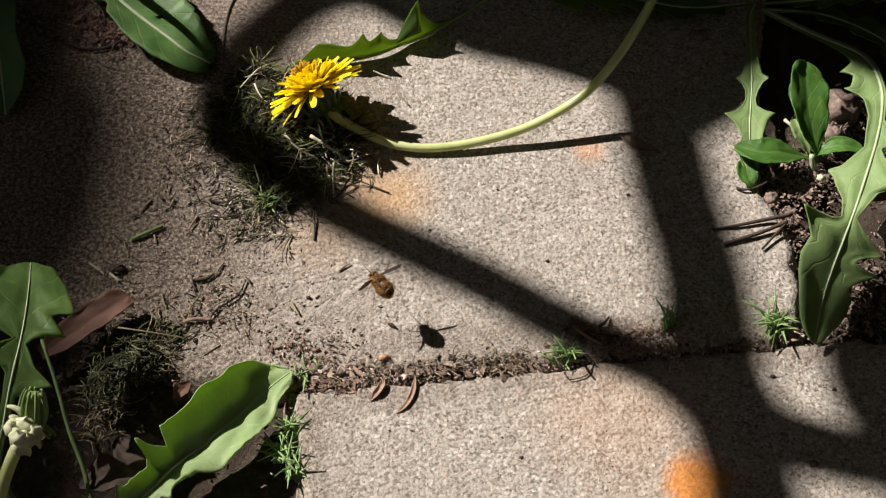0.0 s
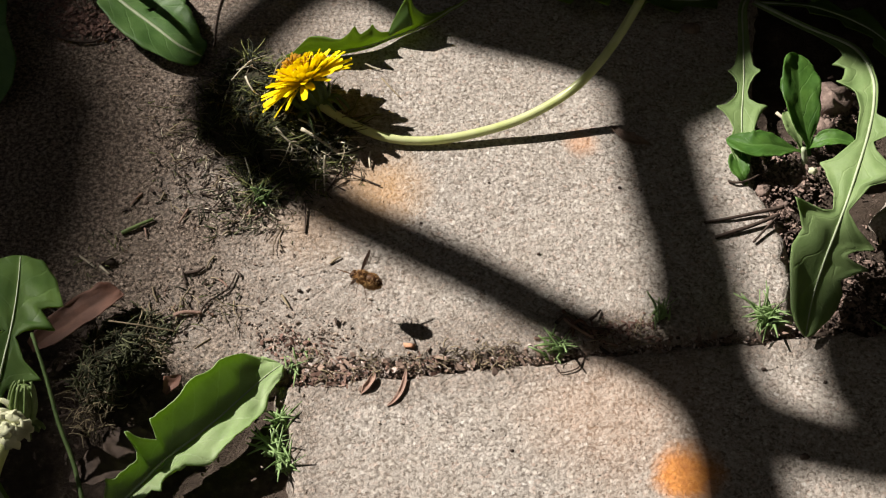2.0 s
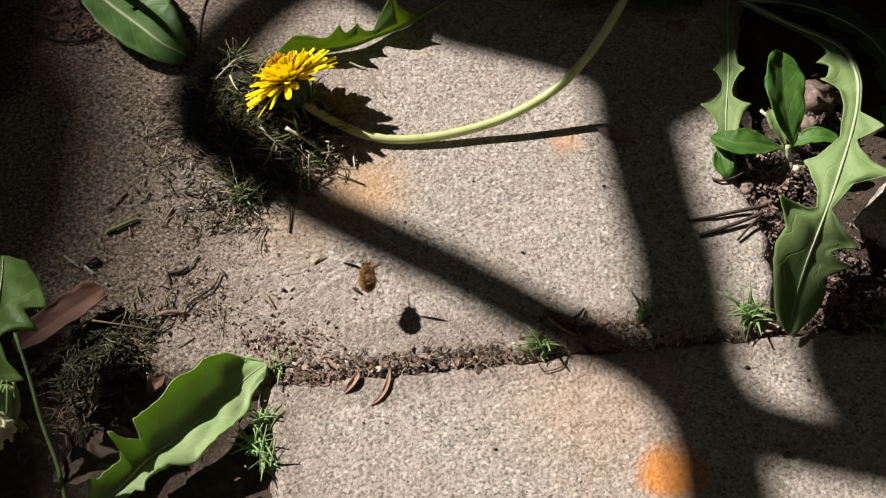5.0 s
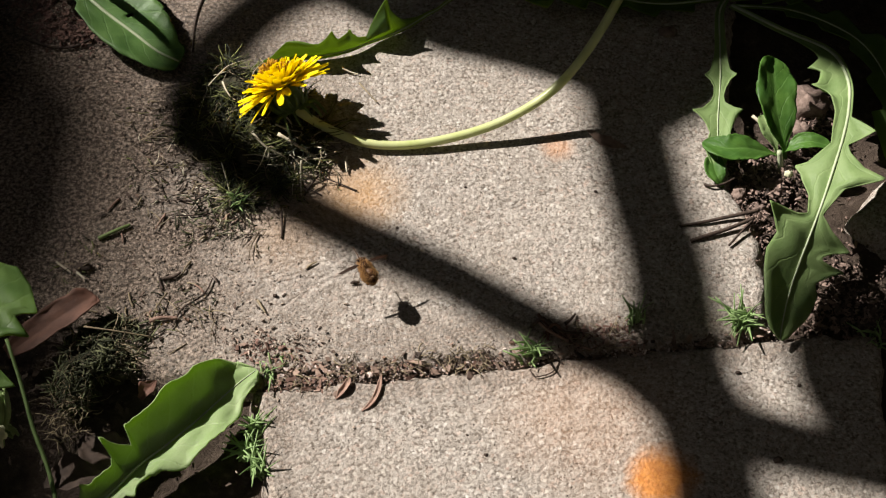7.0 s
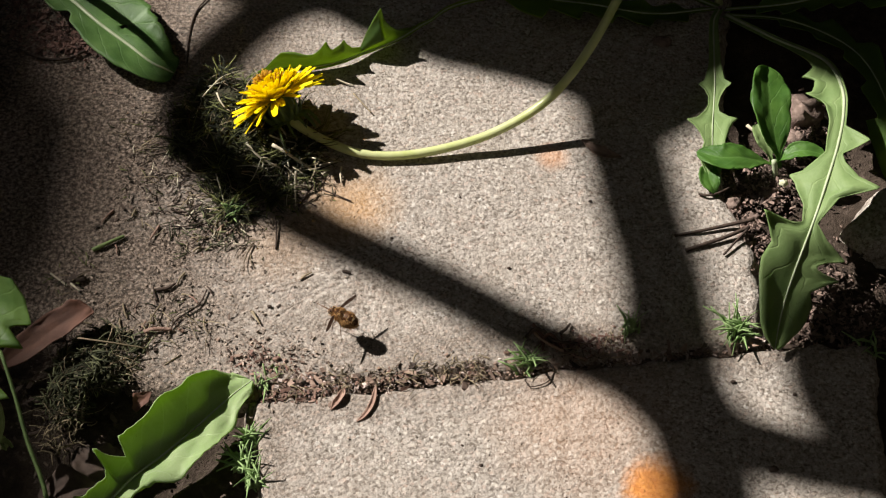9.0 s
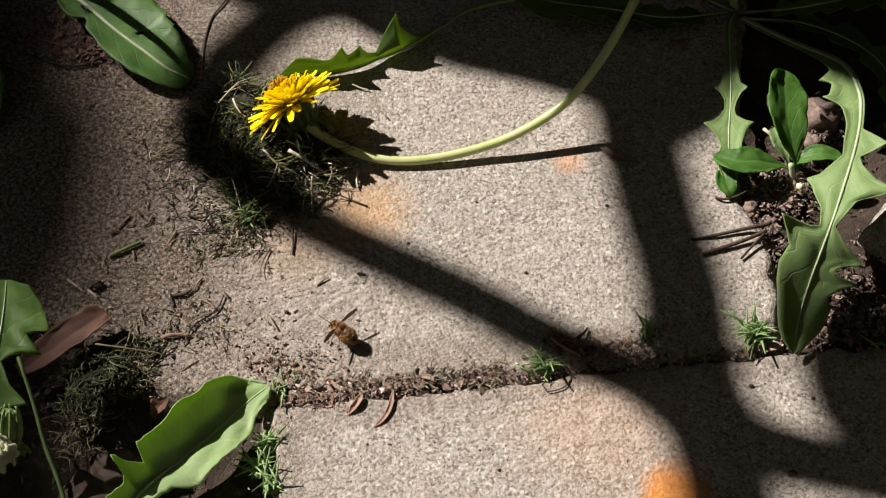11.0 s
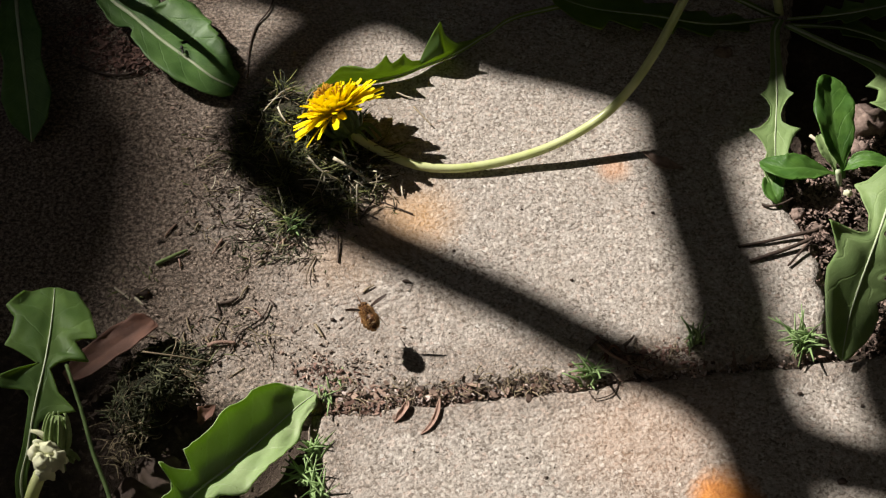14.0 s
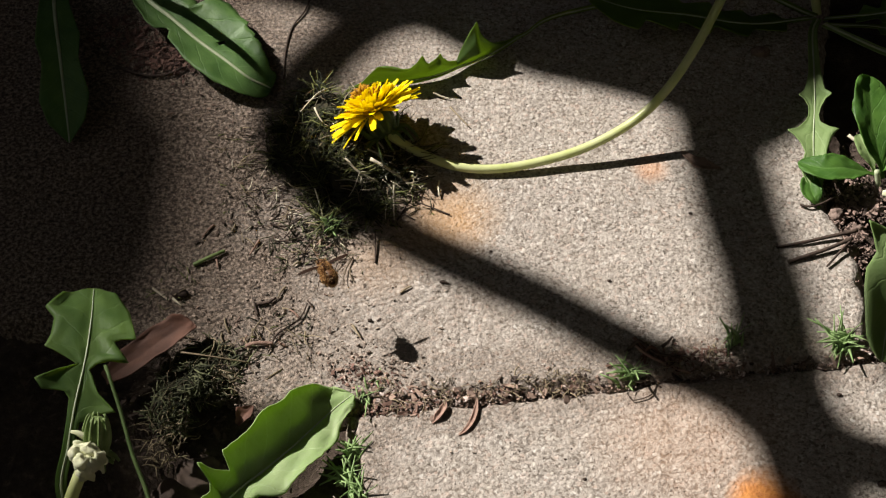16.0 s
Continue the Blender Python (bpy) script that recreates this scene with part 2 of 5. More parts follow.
PALE_CLOD = plain_material("pale_crumb", (0.10, 0.07, 0.06), (0.60, 0.50, 0.44), 400, 0.95, 0.9, None, True)
ORANGE_CHIP = plain_material("orange_husk", (0.42, 0.20, 0.11), (0.66, 0.40, 0.25), 500, 0.7, 0.3, 0.2)
IRON = plain_material("painted_iron", (0.02, 0.02, 0.02), (0.05, 0.045, 0.04), 60, 0.5, 0.3)
PLANK = plain_material("weathered_plank", (0.10, 0.075, 0.055), (0.22, 0.175, 0.13), 25, 0.85, 0.5)
FUR = plain_material("tawny_fur", (0.22, 0.095, 0.026), (0.66, 0.40, 0.16), 300, 0.8, 0.1, 0.25, True)
DARK_FUR = plain_material("dark_fur", (0.03, 0.011, 0.004), (0.15, 0.06, 0.018), 300, 0.8, 0.1, 0.2, True)
CREAM_FUR = plain_material("cream_fur", (0.42, 0.28, 0.14), (0.68, 0.50, 0.30), 300, 0.8, 0.1, 0.2, True)
ANT_BLACK = plain_material("ant_black", (0.006, 0.005, 0.005), (0.022, 0.018, 0.015), 900, 0.3, 0.3, spec=0.5)
CHITIN = plain_material("dark_chitin", (0.05, 0.022, 0.008), (0.15, 0.07, 0.025), 900, 0.45, 0.3)
EYE = plain_material("fly_eye", (0.02, 0.012, 0.01), (0.05, 0.03, 0.02), 2500, 0.25, 0.2, spec=0.6)


def wing_material():
    a = Mat("fly_wing", 0.3, 0.5)
    v = a.axis("Y", "UV")
    dark = a.ramp(v, (0.42, 0.12), (0.6, 0.97))
    a.colour((0.028, 0.014, 0.008))
    clear = a.t.nodes.new("ShaderNodeBsdfTransparent")
    mx = a.t.nodes.new("ShaderNodeMixShader")
    a.put(mx.inputs[0], dark)
    a.t.links.new(clear.outputs[0], mx.inputs[1])
    a.t.links.new(a.b.outputs[0], mx.inputs[2])
    a.t.links.new(mx.outputs[0], a.t.nodes["Material Output"].inputs[0])
    return a.m


WING = wing_material()


# ---- geometry helpers ----
def spline(points, n):
    """n + 1 points and tangents on a smooth curve through the given points."""
    p = [Vector(q) for q in points]
    p = [2 * p[0] - p[1]] + p + [2 * p[-1] - p[-2]]
    out = []
    for i in range(n + 1):
        s = i / n * (len(p) - 3)
        k = min(int(s), len(p) - 4)
        f = s - k
        a, b, c, d = p[k:k + 4]
        q = 0.5 * (2 * b + (c - a) * f + (2 * a - 5 * b + 4 * c - d) * f * f + (3 * b - a - 3 * c + d) * f ** 3)
        t = 0.5 * ((c - a) + 2 * (2 * a - 5 * b + 4 * c - d) * f + 3 * (3 * b - a - 3 * c + d) * f * f)
        out.append((q, t.normalized() if t.length > 1e-9 else Vector((0, 0, 1))))
    return out


class Soup:
    """Vertices and faces gathered for one mesh."""

    def __init__(self):
        self.v, self.f, self.uv = [], [], {}

    def tube(self, points, r0, r1=None, sides=6, n=None, flat=1.0, profile=None):
        r1 = r0 if r1 is None else r1
        n = n or max(2, 3 * (len(points) - 1))
        path = spline(points, n)
        side = path[0][1].orthogonal().normalized()
        base = len(self.v)
        for i, (q, t) in enumerate(path):
            side = (side - side.dot(t) * t)
            side = side.normalized() if side.length > 1e-6 else t.orthogonal().normalized()
            up = t.cross(side)
            r = profile(i / n) if profile else r0 + (r1 - r0) * i / n
            for k in range(sides):
                w = 2 * math.pi * k / sides
                self.v.append(q + (side * math.cos(w) + up * math.sin(w) * flat) * r)
        for i in range(n):
            for k in range(sides):
                a, b = base + i * sides + k, base + i * sides + (k + 1) % sides
                self.f.append((a, b, b + sides, a + sides))
        self.f.append(tuple(base + k for k in reversed(range(sides))))
        self.f.append(tuple(base + n * sides + k for k in range(sides)))
        return self

    def ball(self, centre, radii, rings=8, sides=12, turn=None, lump=0.0, seed=0):
        base = len(self.v)
        turn = turn or Matrix.Identity(3)
        for i in range(rings + 1):
            th = math.pi * i / rings
            for k in range(sides):
                ph = 2 * math.pi * k / sides
                d = Vector((math.sin(th) * math.cos(ph), math.sin(th) * math.sin(ph), math.cos(th)))
                g = 1 + lump * noise.noise(d * 2.3 + Vector((seed, 0, 0)))
                self.v.append(Vector(centre) + turn @ Vector((d.x * radii[0] * g, d.y * radii[1] * g, d.z * radii[2] * g)))
        for i in range(rings):
            for k in range(sides):
                a, b = base + i * sides + k, base + i * sides + (k + 1) % sides
                self.f.append((a, a + sides, b + sides, b))
        return self

    def chip(self, centre, size, turn, rng):
        """A flake or crumb: a box with bent, uneven corners."""
        base = len(self.v)
        for z in (-1, 1):
            for x, y in ((-1, -1), (1, -1), (1, 1), (-1, 1)):
                j = [rng.uniform(0.2, 1.0), rng.uniform(0.2, 1.0), rng.uniform(0.3, 1.4)]
                self.v.append(Vector(centre) + turn @ Vector((x * size[0] * j[0], y * size[1] * j[1], z * size[2] * j[2])))
        for f in ((3, 2, 1, 0), (4, 5, 6, 7), (0, 1, 5, 4), (1, 2, 6, 5), (2, 3, 7, 6), (3, 0, 4, 7)):
            self.f.append(tuple(base + k for k in f))
        return self

    def mesh(self, name, material, smooth=True):
        me = bpy.data.meshes.new(name)
        me.from_pydata([tuple(v) for v in self.v], [], self.f)
        me.materials.append(material)
        me.polygons.foreach_set("use_smooth", [smooth] * len(me.polygons))
        if self.uv:
            layer = me.uv_layers.new(name="UVMap")
            flat = []
            for loop in me.loops:
                flat.extend(self.uv.get(loop.vertex_index, (0.5, 0.5)))
            layer.data.foreach_set("uv", flat)
        me.validate()
        me.update()
        return me


def part(name, soup, material, parent, label="", smooth=True):
    ob = new(name, soup if isinstance(soup, bpy.types.Mesh) else soup.mesh(name, material, smooth))
    ob.parent = parent
    if parent is not None:
        ob.matrix_parent_inverse = parent.matrix_world.inverted() if parent.type == "EMPTY" else parent.matrix_basis.inverted()
    return tagged(ob, label) if label else ob


def thing(name, at, label, category, group="", kind=""):
    ob = new(name)
    ob.empty_display_size = 0.01
    ob.location = at
    ob.matrix_world = Matrix.Translation(at)
    return tagged(ob, label, category, group, kind)


def inside(px, py, poly):
    """Signed distance to a polygon: negative inside."""
    best, wind = np.full(px.shape, 1e9), np.zeros(px.shape, bool)
    for (ax, ay), (bx, by) in zip(poly, poly[1:] + poly[:1]):
        ex, ey = bx - ax, by - ay
        f = np.clip(((px - ax) * ex + (py - ay) * ey) / (ex * ex + ey * ey), 0, 1)
        best = np.minimum(best, np.hypot(px - ax - f * ex, py - ay - f * ey))
        cross = ((ay > py) != (by > py)) & (px < ex * (py - ay) / (ey if abs(ey) > 1e-12 else 1e-12) + ax)
        wind ^= cross
    return np.where(wind, -best, best)


def rough(x, y, scale, octaves=3, seed=0.0):
    return sum(noise.noise(Vector((x * scale * 2 ** k, y * scale * 2 ** k, seed + 7.3 * k))) / 2 ** k for k in range(octaves))


# ---- ground ----
def build_ground():
    """One sheet of soil, fine near the path and coarse out to the horizon."""
    near = np.arange(-0.32, 0.3201, 0.004)
    far = 0.32 * 1.45 ** np.arange(1, 16)
    xs = np.concatenate([-far[::-1], near, far])
    s = Soup()
    n = len(xs)
    for y in xs:
        for x in xs:
            d = max(abs(x), abs(y))
            z = -0.010 + 0.0045 * rough(x, y, 45, 4, 2.0) if d < 0.34 else -0.010
            s.v.append((x, y, z))
    for j in range(n - 1):
        for i in range(n - 1):
            s.f.append((j * n + i, j * n + i + 1, (j + 1) * n + i + 1, (j + 1) * n + i))
    ob = new("ground", s.mesh("ground", SOIL))
    tagged(ob, "dark crumbly garden soil between the paving slabs", "soil", kind="structure")


def slab(parent, poly, seed, label):
    """A worn paving slab with rounded, crumbling edges; poly is its outline."""
    poly = [tuple(p) for p in poly]
    ax, ay = np.array(poly).T
    step = 0.0017
    xs, ys = np.arange(ax.min() - 0.006, ax.max() + 0.006, step), np.arange(ay.min() - 0.006, ay.max() + 0.006, step)
    gx, gy = np.meshgrid(xs, ys)
    d = inside(gx, gy, poly)
    keep = {}
    s = Soup()
    for j in range(len(ys)):
        for i in range(len(xs)):
            if d[j, i] > 0.0065:
                continue
            x, y = xs[i], ys[j]
            e = d[j, i] + 0.0022 * rough(x, y, 70, 3, seed) + 0.0012 * rough(x, y, 330, 2, seed + 2)
            z = 0.0007 * rough(x, y, 25, 2, seed + 4)
            if e > -0.0035:
                k = min(1.0, (e + 0.0035) / 0.007)
                z -= 0.015 * k ** 2.8 + 0.0012 * k * (0.5 + rough(x, y, 300, 2, seed))
            keep[(i, j)] = len(s.v)
            s.v.append((x, y, z))
    for (i, j), a in keep.items():
        b, c, e = keep.get((i + 1, j)), keep.get((i + 1, j + 1)), keep.get((i, j + 1))
        if b is not None and c is not None and e is not None:
            s.f.append((a, b, c, e))
    ob = part("slab", s, PAVING, parent, label)
    m = ob.modifiers.new("thickness", "SOLIDIFY")
    m.thickness, m.offset = 0.03, -1
    return ob


UPPER = [(-0.2448, -0.0114), (-0.1669, -0.0267), (-0.1257, -0.0335), (-0.0999, -0.0547), (-0.0871, -0.063), (-0.0679, -0.0615), (-0.0444, -0.0590), (0.0033, -0.0548), (0.0558, -0.0494), (0.0997, -0.0447), (0.1486, -0.0375),
         (0.15, -0.0221), (0.1502, 0.0122), (0.1419, 0.0363), (0.1409, 0.0746), (0.1528, 0.1372), (0.1635, 0.207), (-0.2985, 0.208)]
LOWER = [(-0.0492, -0.0655), (0.0034, -0.0608), (0.0555, -0.0534), (0.0993, -0.0478), (0.1548, -0.0398), (0.1922, -0.0384), (0.1886, -0.0844), (0.1844, -0.131), (-0.0399, -0.1317)]
# upper corner cut back: darker soil stands in for slab lying in shade
SIDE = [(0.1983, 0.0107), (0.1909, 0.0217), (0.2030, 0.0370), (0.2150, 0.0460), (0.2518, 0.0500), (0.2404, 0.0035)]


def build_paving():
    top = thing("pavement", (0, 0, 0), "worn granular stone paving slabs with open joints", "pavement", kind="structure")
    slab(top, UPPER, 1.0, "grey-buff slab strewn with earth and rust stains")
    slab(top, LOWER, 5.0, "grey-buff slab with an orange rust spot")
    slab(top, SIDE, 9.0, "grey slab, cut back so soil darkens its shaded corner")


build_ground()
build_paving()


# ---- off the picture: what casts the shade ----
def build_shade_scrollwork():
    """Unseen iron scrollwork shaped to cast the bar shadows; its table form is made up."""
    t = thing("shade_scrollwork", (-0.4, 0.5, 0), "unseen black iron scrollwork added to cast the bar shadows", "table")
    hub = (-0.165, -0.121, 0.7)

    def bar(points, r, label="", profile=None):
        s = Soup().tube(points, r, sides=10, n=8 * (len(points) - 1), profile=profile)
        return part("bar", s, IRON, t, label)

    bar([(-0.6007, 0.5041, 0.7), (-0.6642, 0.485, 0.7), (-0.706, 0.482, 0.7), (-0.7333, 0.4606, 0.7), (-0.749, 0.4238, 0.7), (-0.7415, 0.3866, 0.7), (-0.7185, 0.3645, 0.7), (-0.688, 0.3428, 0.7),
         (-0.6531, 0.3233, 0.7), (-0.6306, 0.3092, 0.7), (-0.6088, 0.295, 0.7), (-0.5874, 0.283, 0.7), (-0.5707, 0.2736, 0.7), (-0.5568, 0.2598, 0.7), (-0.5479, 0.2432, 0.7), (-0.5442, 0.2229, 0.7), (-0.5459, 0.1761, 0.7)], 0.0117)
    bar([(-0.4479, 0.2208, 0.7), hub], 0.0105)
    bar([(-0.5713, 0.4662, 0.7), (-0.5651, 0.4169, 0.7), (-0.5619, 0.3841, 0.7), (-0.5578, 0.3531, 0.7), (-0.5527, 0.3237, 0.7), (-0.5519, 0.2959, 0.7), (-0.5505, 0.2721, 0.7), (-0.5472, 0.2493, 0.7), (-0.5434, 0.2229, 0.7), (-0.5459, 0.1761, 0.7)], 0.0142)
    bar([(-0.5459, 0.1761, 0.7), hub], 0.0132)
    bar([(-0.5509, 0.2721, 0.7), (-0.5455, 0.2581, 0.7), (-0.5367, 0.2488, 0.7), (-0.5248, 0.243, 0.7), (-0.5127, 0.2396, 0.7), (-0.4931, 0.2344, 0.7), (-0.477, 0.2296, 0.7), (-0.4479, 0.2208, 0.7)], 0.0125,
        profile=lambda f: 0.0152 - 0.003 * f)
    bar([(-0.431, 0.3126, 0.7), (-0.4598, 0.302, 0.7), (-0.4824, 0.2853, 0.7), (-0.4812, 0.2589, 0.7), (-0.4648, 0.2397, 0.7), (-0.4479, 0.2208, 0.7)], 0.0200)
    # a solid unseen plate, added to the top to cast the broad shade
    shade_plate = [(-0.7710, 0.4921, 0.7), (-0.7303, 0.4761, 0.7), (-0.7168, 0.4889, 0.7), (-0.6952, 0.4719, 0.7), (-0.6715, 0.4547, 0.7), (-0.646, 0.4411, 0.7), (-0.6234, 0.4355, 0.7), (-0.6036, 0.4285, 0.7), (-0.577, 0.4156, 0.7), (-0.5597, 0.3854, 0.7), (-0.5468, 0.395, 0.7), (-0.531, 0.4075, 0.7),
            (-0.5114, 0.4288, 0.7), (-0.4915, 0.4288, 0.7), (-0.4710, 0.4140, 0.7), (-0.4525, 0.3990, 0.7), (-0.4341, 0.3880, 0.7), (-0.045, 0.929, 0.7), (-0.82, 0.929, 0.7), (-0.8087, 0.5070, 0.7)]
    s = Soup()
    n = len(shade_plate)
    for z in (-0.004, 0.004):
        s.v.extend(Vector(p) + Vector((0, 0, z)) for p in shade_plate)
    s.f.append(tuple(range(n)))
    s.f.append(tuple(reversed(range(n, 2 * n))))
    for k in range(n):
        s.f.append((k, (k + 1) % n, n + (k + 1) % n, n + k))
    part("shade_plate", s, IRON, t, "unseen black sheet-iron plate added to keep light off", False)
    # a second unseen plate, added overhead only to keep sky light off the slabs
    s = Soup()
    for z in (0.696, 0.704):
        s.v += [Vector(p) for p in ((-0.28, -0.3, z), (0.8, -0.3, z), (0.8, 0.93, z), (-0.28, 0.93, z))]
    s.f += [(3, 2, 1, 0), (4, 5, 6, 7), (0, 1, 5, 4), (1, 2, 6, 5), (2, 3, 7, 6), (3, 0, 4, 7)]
    part("shade_plate", s, IRON, t, "unseen black sheet-iron plate added to keep light off", False)
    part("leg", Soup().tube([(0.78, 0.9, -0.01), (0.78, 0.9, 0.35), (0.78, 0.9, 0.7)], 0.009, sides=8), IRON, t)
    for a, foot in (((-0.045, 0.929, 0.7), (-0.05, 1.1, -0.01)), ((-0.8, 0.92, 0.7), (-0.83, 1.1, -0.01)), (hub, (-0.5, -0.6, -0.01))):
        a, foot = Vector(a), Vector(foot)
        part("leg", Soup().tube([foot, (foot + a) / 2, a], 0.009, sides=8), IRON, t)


def build_shade_fence():
    """An unseen sunward board fence, made up; its uneven top edge bounds the deep shade."""
    h = 3.6
    a, b = Vector((-3.5604, 1.7851, 3.6)), Vector((-3.5566, 1.6807, 3.6))
    d = (b - a).normalized()
    f = thing("shade_fence", (a.x, a.y, 0), "unseen tall weathered board fence added to cast the soft shade", "fence", kind="structure")
    wide = 0.1
    meshes = []
    for extra in (0.0, 0.018, -0.012, 0.008, 0.012):
        s = Soup()
        for x in (0, 1):
            for y in (0, 1):
                for z in (0, 1):
                    s.v.append((x * wide * 0.985, y * 0.02, z * (h + 0.02 + extra)))
        s.f += [(0, 1, 3, 2), (4, 6, 7, 5), (0, 4, 5, 1), (2, 3, 7, 6), (0, 2, 6, 4), (1, 5, 7, 3)]
        meshes.append(s.mesh("board", PLANK, False))
    turn = Matrix.Rotation(math.atan2(d.y, d.x), 4, "Z")
    for k in range(-22, 24):
        ob = new("board", meshes[1 if k in (0, -9, 12) else 3 if k == 1 else 4 if k in (2, 3, 4) else 2 if k % 5 == 3 else 0])
        ob.parent = f
        ob.matrix_parent_inverse = f.matrix_world.inverted()
        p = a + d * wide * k
        ob.matrix_basis = Matrix.Translation((p.x, p.y, -0.02)) @ turn


build_shade_scrollwork()
build_shade_fence()


def build_sky_screens():
    """Unseen plain walls, added on three sides to cut down the sky light."""
    screen_dark = plain_material("sky_screen_wall", (0.02, 0.02, 0.014), (0.05, 0.045, 0.034), 9, 0.9, 0.6)
    for name, lo, hi in (("sky_screen_north", (-1.4, 1.2), (1.3, 1.4)), ("sky_screen_east", (1.1, -1.2), (1.3, 1.2)), ("sky_screen_south", (-4.5, -1.4), (1.3, -1.2))):
        s = Soup()
        for z in (-0.02, 5.5):
            s.v += [(lo[0], lo[1], z), (hi[0], lo[1], z), (hi[0], hi[1], z), (lo[0], hi[1], z)]
        s.f += [(3, 2, 1, 0), (4, 5, 6, 7), (0, 1, 5, 4), (1, 2, 6, 5), (2, 3, 7, 6), (3, 0, 4, 7)]
        tagged(new(name, s.mesh(name, screen_dark, False)), "unseen plain dark wall added to cut the sky light", "wall", kind="structure")


build_sky_screens()


# ---- plants ----
def leaf(parent, mid, half, material, up=(0, 0, 1), cup=0.15, sweep=0.35, rows=56, seed=0.0, ripple=0.06, rib=0.0011, label="", nibble=0.0, fold=(0.0, 0.0), groove=0.0004,
         curl=(0.0, 0.0), relax=(2.0, 3.0, 1.0), hole=None):
    """A leaf on a curved midrib. half: (share of the length, left and right half-widths in mm), or a left and a right list of (share, half-width).
    fold and curl raise the left and right halves, straight and ever steeper; relax = (from, to, rest) lays them down towards the tip; hole: a gnawed hole."""
    path = spline(mid, rows)
    tilt = up if callable(up) else lambda f: up
    sides = half if isinstance(half, tuple) else ([(h[0], h[1]) for h in half], [(h[0], h[2]) for h in half])
    s = Soup()
    cols = (-1, -0.9, -0.75, -0.58, -0.4, -0.22, -0.1, 0, 0.1, 0.22, 0.4, 0.58, 0.75, 0.9, 1)
    ribs = []
    for i, (q, t) in enumerate(path):
        f = i / rows
        up_here = Vector(tilt(f))
        n = (up_here - up_here.dot(t) * t).normalized()
        side = t.cross(n)
        wl, wr = (np.interp(f, [h[0] for h in one], [h[1] for h in one]) / 1000 for one in sides)
        ease = 1 - (1 - relax[2]) * min(1.0, max(0.0, (f - relax[0]) / (relax[1] - relax[0])))
        ribs.append(q + n * 0.0001)
        for u in cols:
            w = wl if u < 0 else wr
            w *= 1 + nibble * rough(f * 9, 3 * (u > 0), 3.0, 2, seed)
            e = abs(u)
            lift = cup * w * e * e + ease * min(w, 0.0076) * (fold[u > 0] * e + curl[u > 0] * e ** 4) - groove * math.exp(-(u * 6) ** 2) * min(1, w / 0.006)
            lift += ripple * w * rough(f * 2.2 + (5 if u > 0 else 0), u, 2.0, 2, seed) * e * 2
            s.uv[len(s.v)] = (0.5 + 0.5 * u, f)
            s.v.append(q + side * u * w - t * sweep * e ** 1.5 * w + n * lift)
    m = len(cols)
    for i in range(rows):
        for k in range(m - 1):
            a = i * m + k
            centre = (s.v[a] + s.v[a + m + 1]) / 2
            if hole and (centre.xy - Vector(hole[:2])).length < hole[2]:
                continue
            s.f.append((a, a + 1, a + m + 1, a + m))
    ob = part("leaf", s, material, parent, label)
    so = ob.modifiers.new("thickness", "SOLIDIFY")
    so.thickness, so.offset = 0.0004, 0
    if rib:
        r = Soup().tube(ribs[::4], rib, rib * 0.25, 6, n=rows // 2)
        part("midrib", r, RIB, ob)
    return ob


def lobed(count, width, deep, tip=0.72, start=0.2, shift=0.0):
    """Half-widths of a toothed leaf: count lobes that grow towards the tip, with notches between."""
    out = [(0, 1.2, 1.2), (start, 1.4, 1.4)]
    for k in range(count):
        a = start + (tip - start) * (k + 0.25) / count
        b = start + (tip - start) * (k + 0.95) / count
        w = width * (0.45 + 0.55 * (k + 1) / count)
        out += [(a, w, w * 0.85), (b, w * deep, w * deep * 1.15)]
    out += [(tip + 0.03, width, width * 1.02), (tip + 0.12, width * 0.86, width * 0.9), (0.96, width * 0.34, width * 0.34), (1, 0.3, 0.3)]
    return out


def floret_mesh(k):
    """A strap-shaped floret with a toothed tip, lying along +x."""
    rng = random.Random(40 + k)
    s = Soup()
    n = 7
    for i in range(n + 1):
        f = i / n
        w = 0.0019 * (0.5 + 0.6 * math.sin(math.pi * min(1, 0.15 + f * 0.75)))
        bend = (0.10 - 0.32 * f + 0.06 * k) * f * 0.35
        for u in (-1, -0.5, 0, 0.5, 1):
            jag = (0.03 * (1 - abs(u)) + rng.uniform(-0.02, 0.02)) * 0.0 if i < n else rng.uniform(-0.05, 0.04)
            s.v.append((f + jag * 0.7, u * w / 0.017, bend + 0.02 * u * u))
    for i in range(n):
        for j in range(4):
            a = i * 5 + j
            s.f.append((a, a + 1, a + 6, a + 5))
    m = len(s.v)
    s.v += [(v[0], v[1], v[2] - 0.012) for v in s.v[:m]]
    s.f += [tuple(m + q for q in reversed(f)) for f in list(s.f)]
    return s.mesh("ray_floret", PETAL)


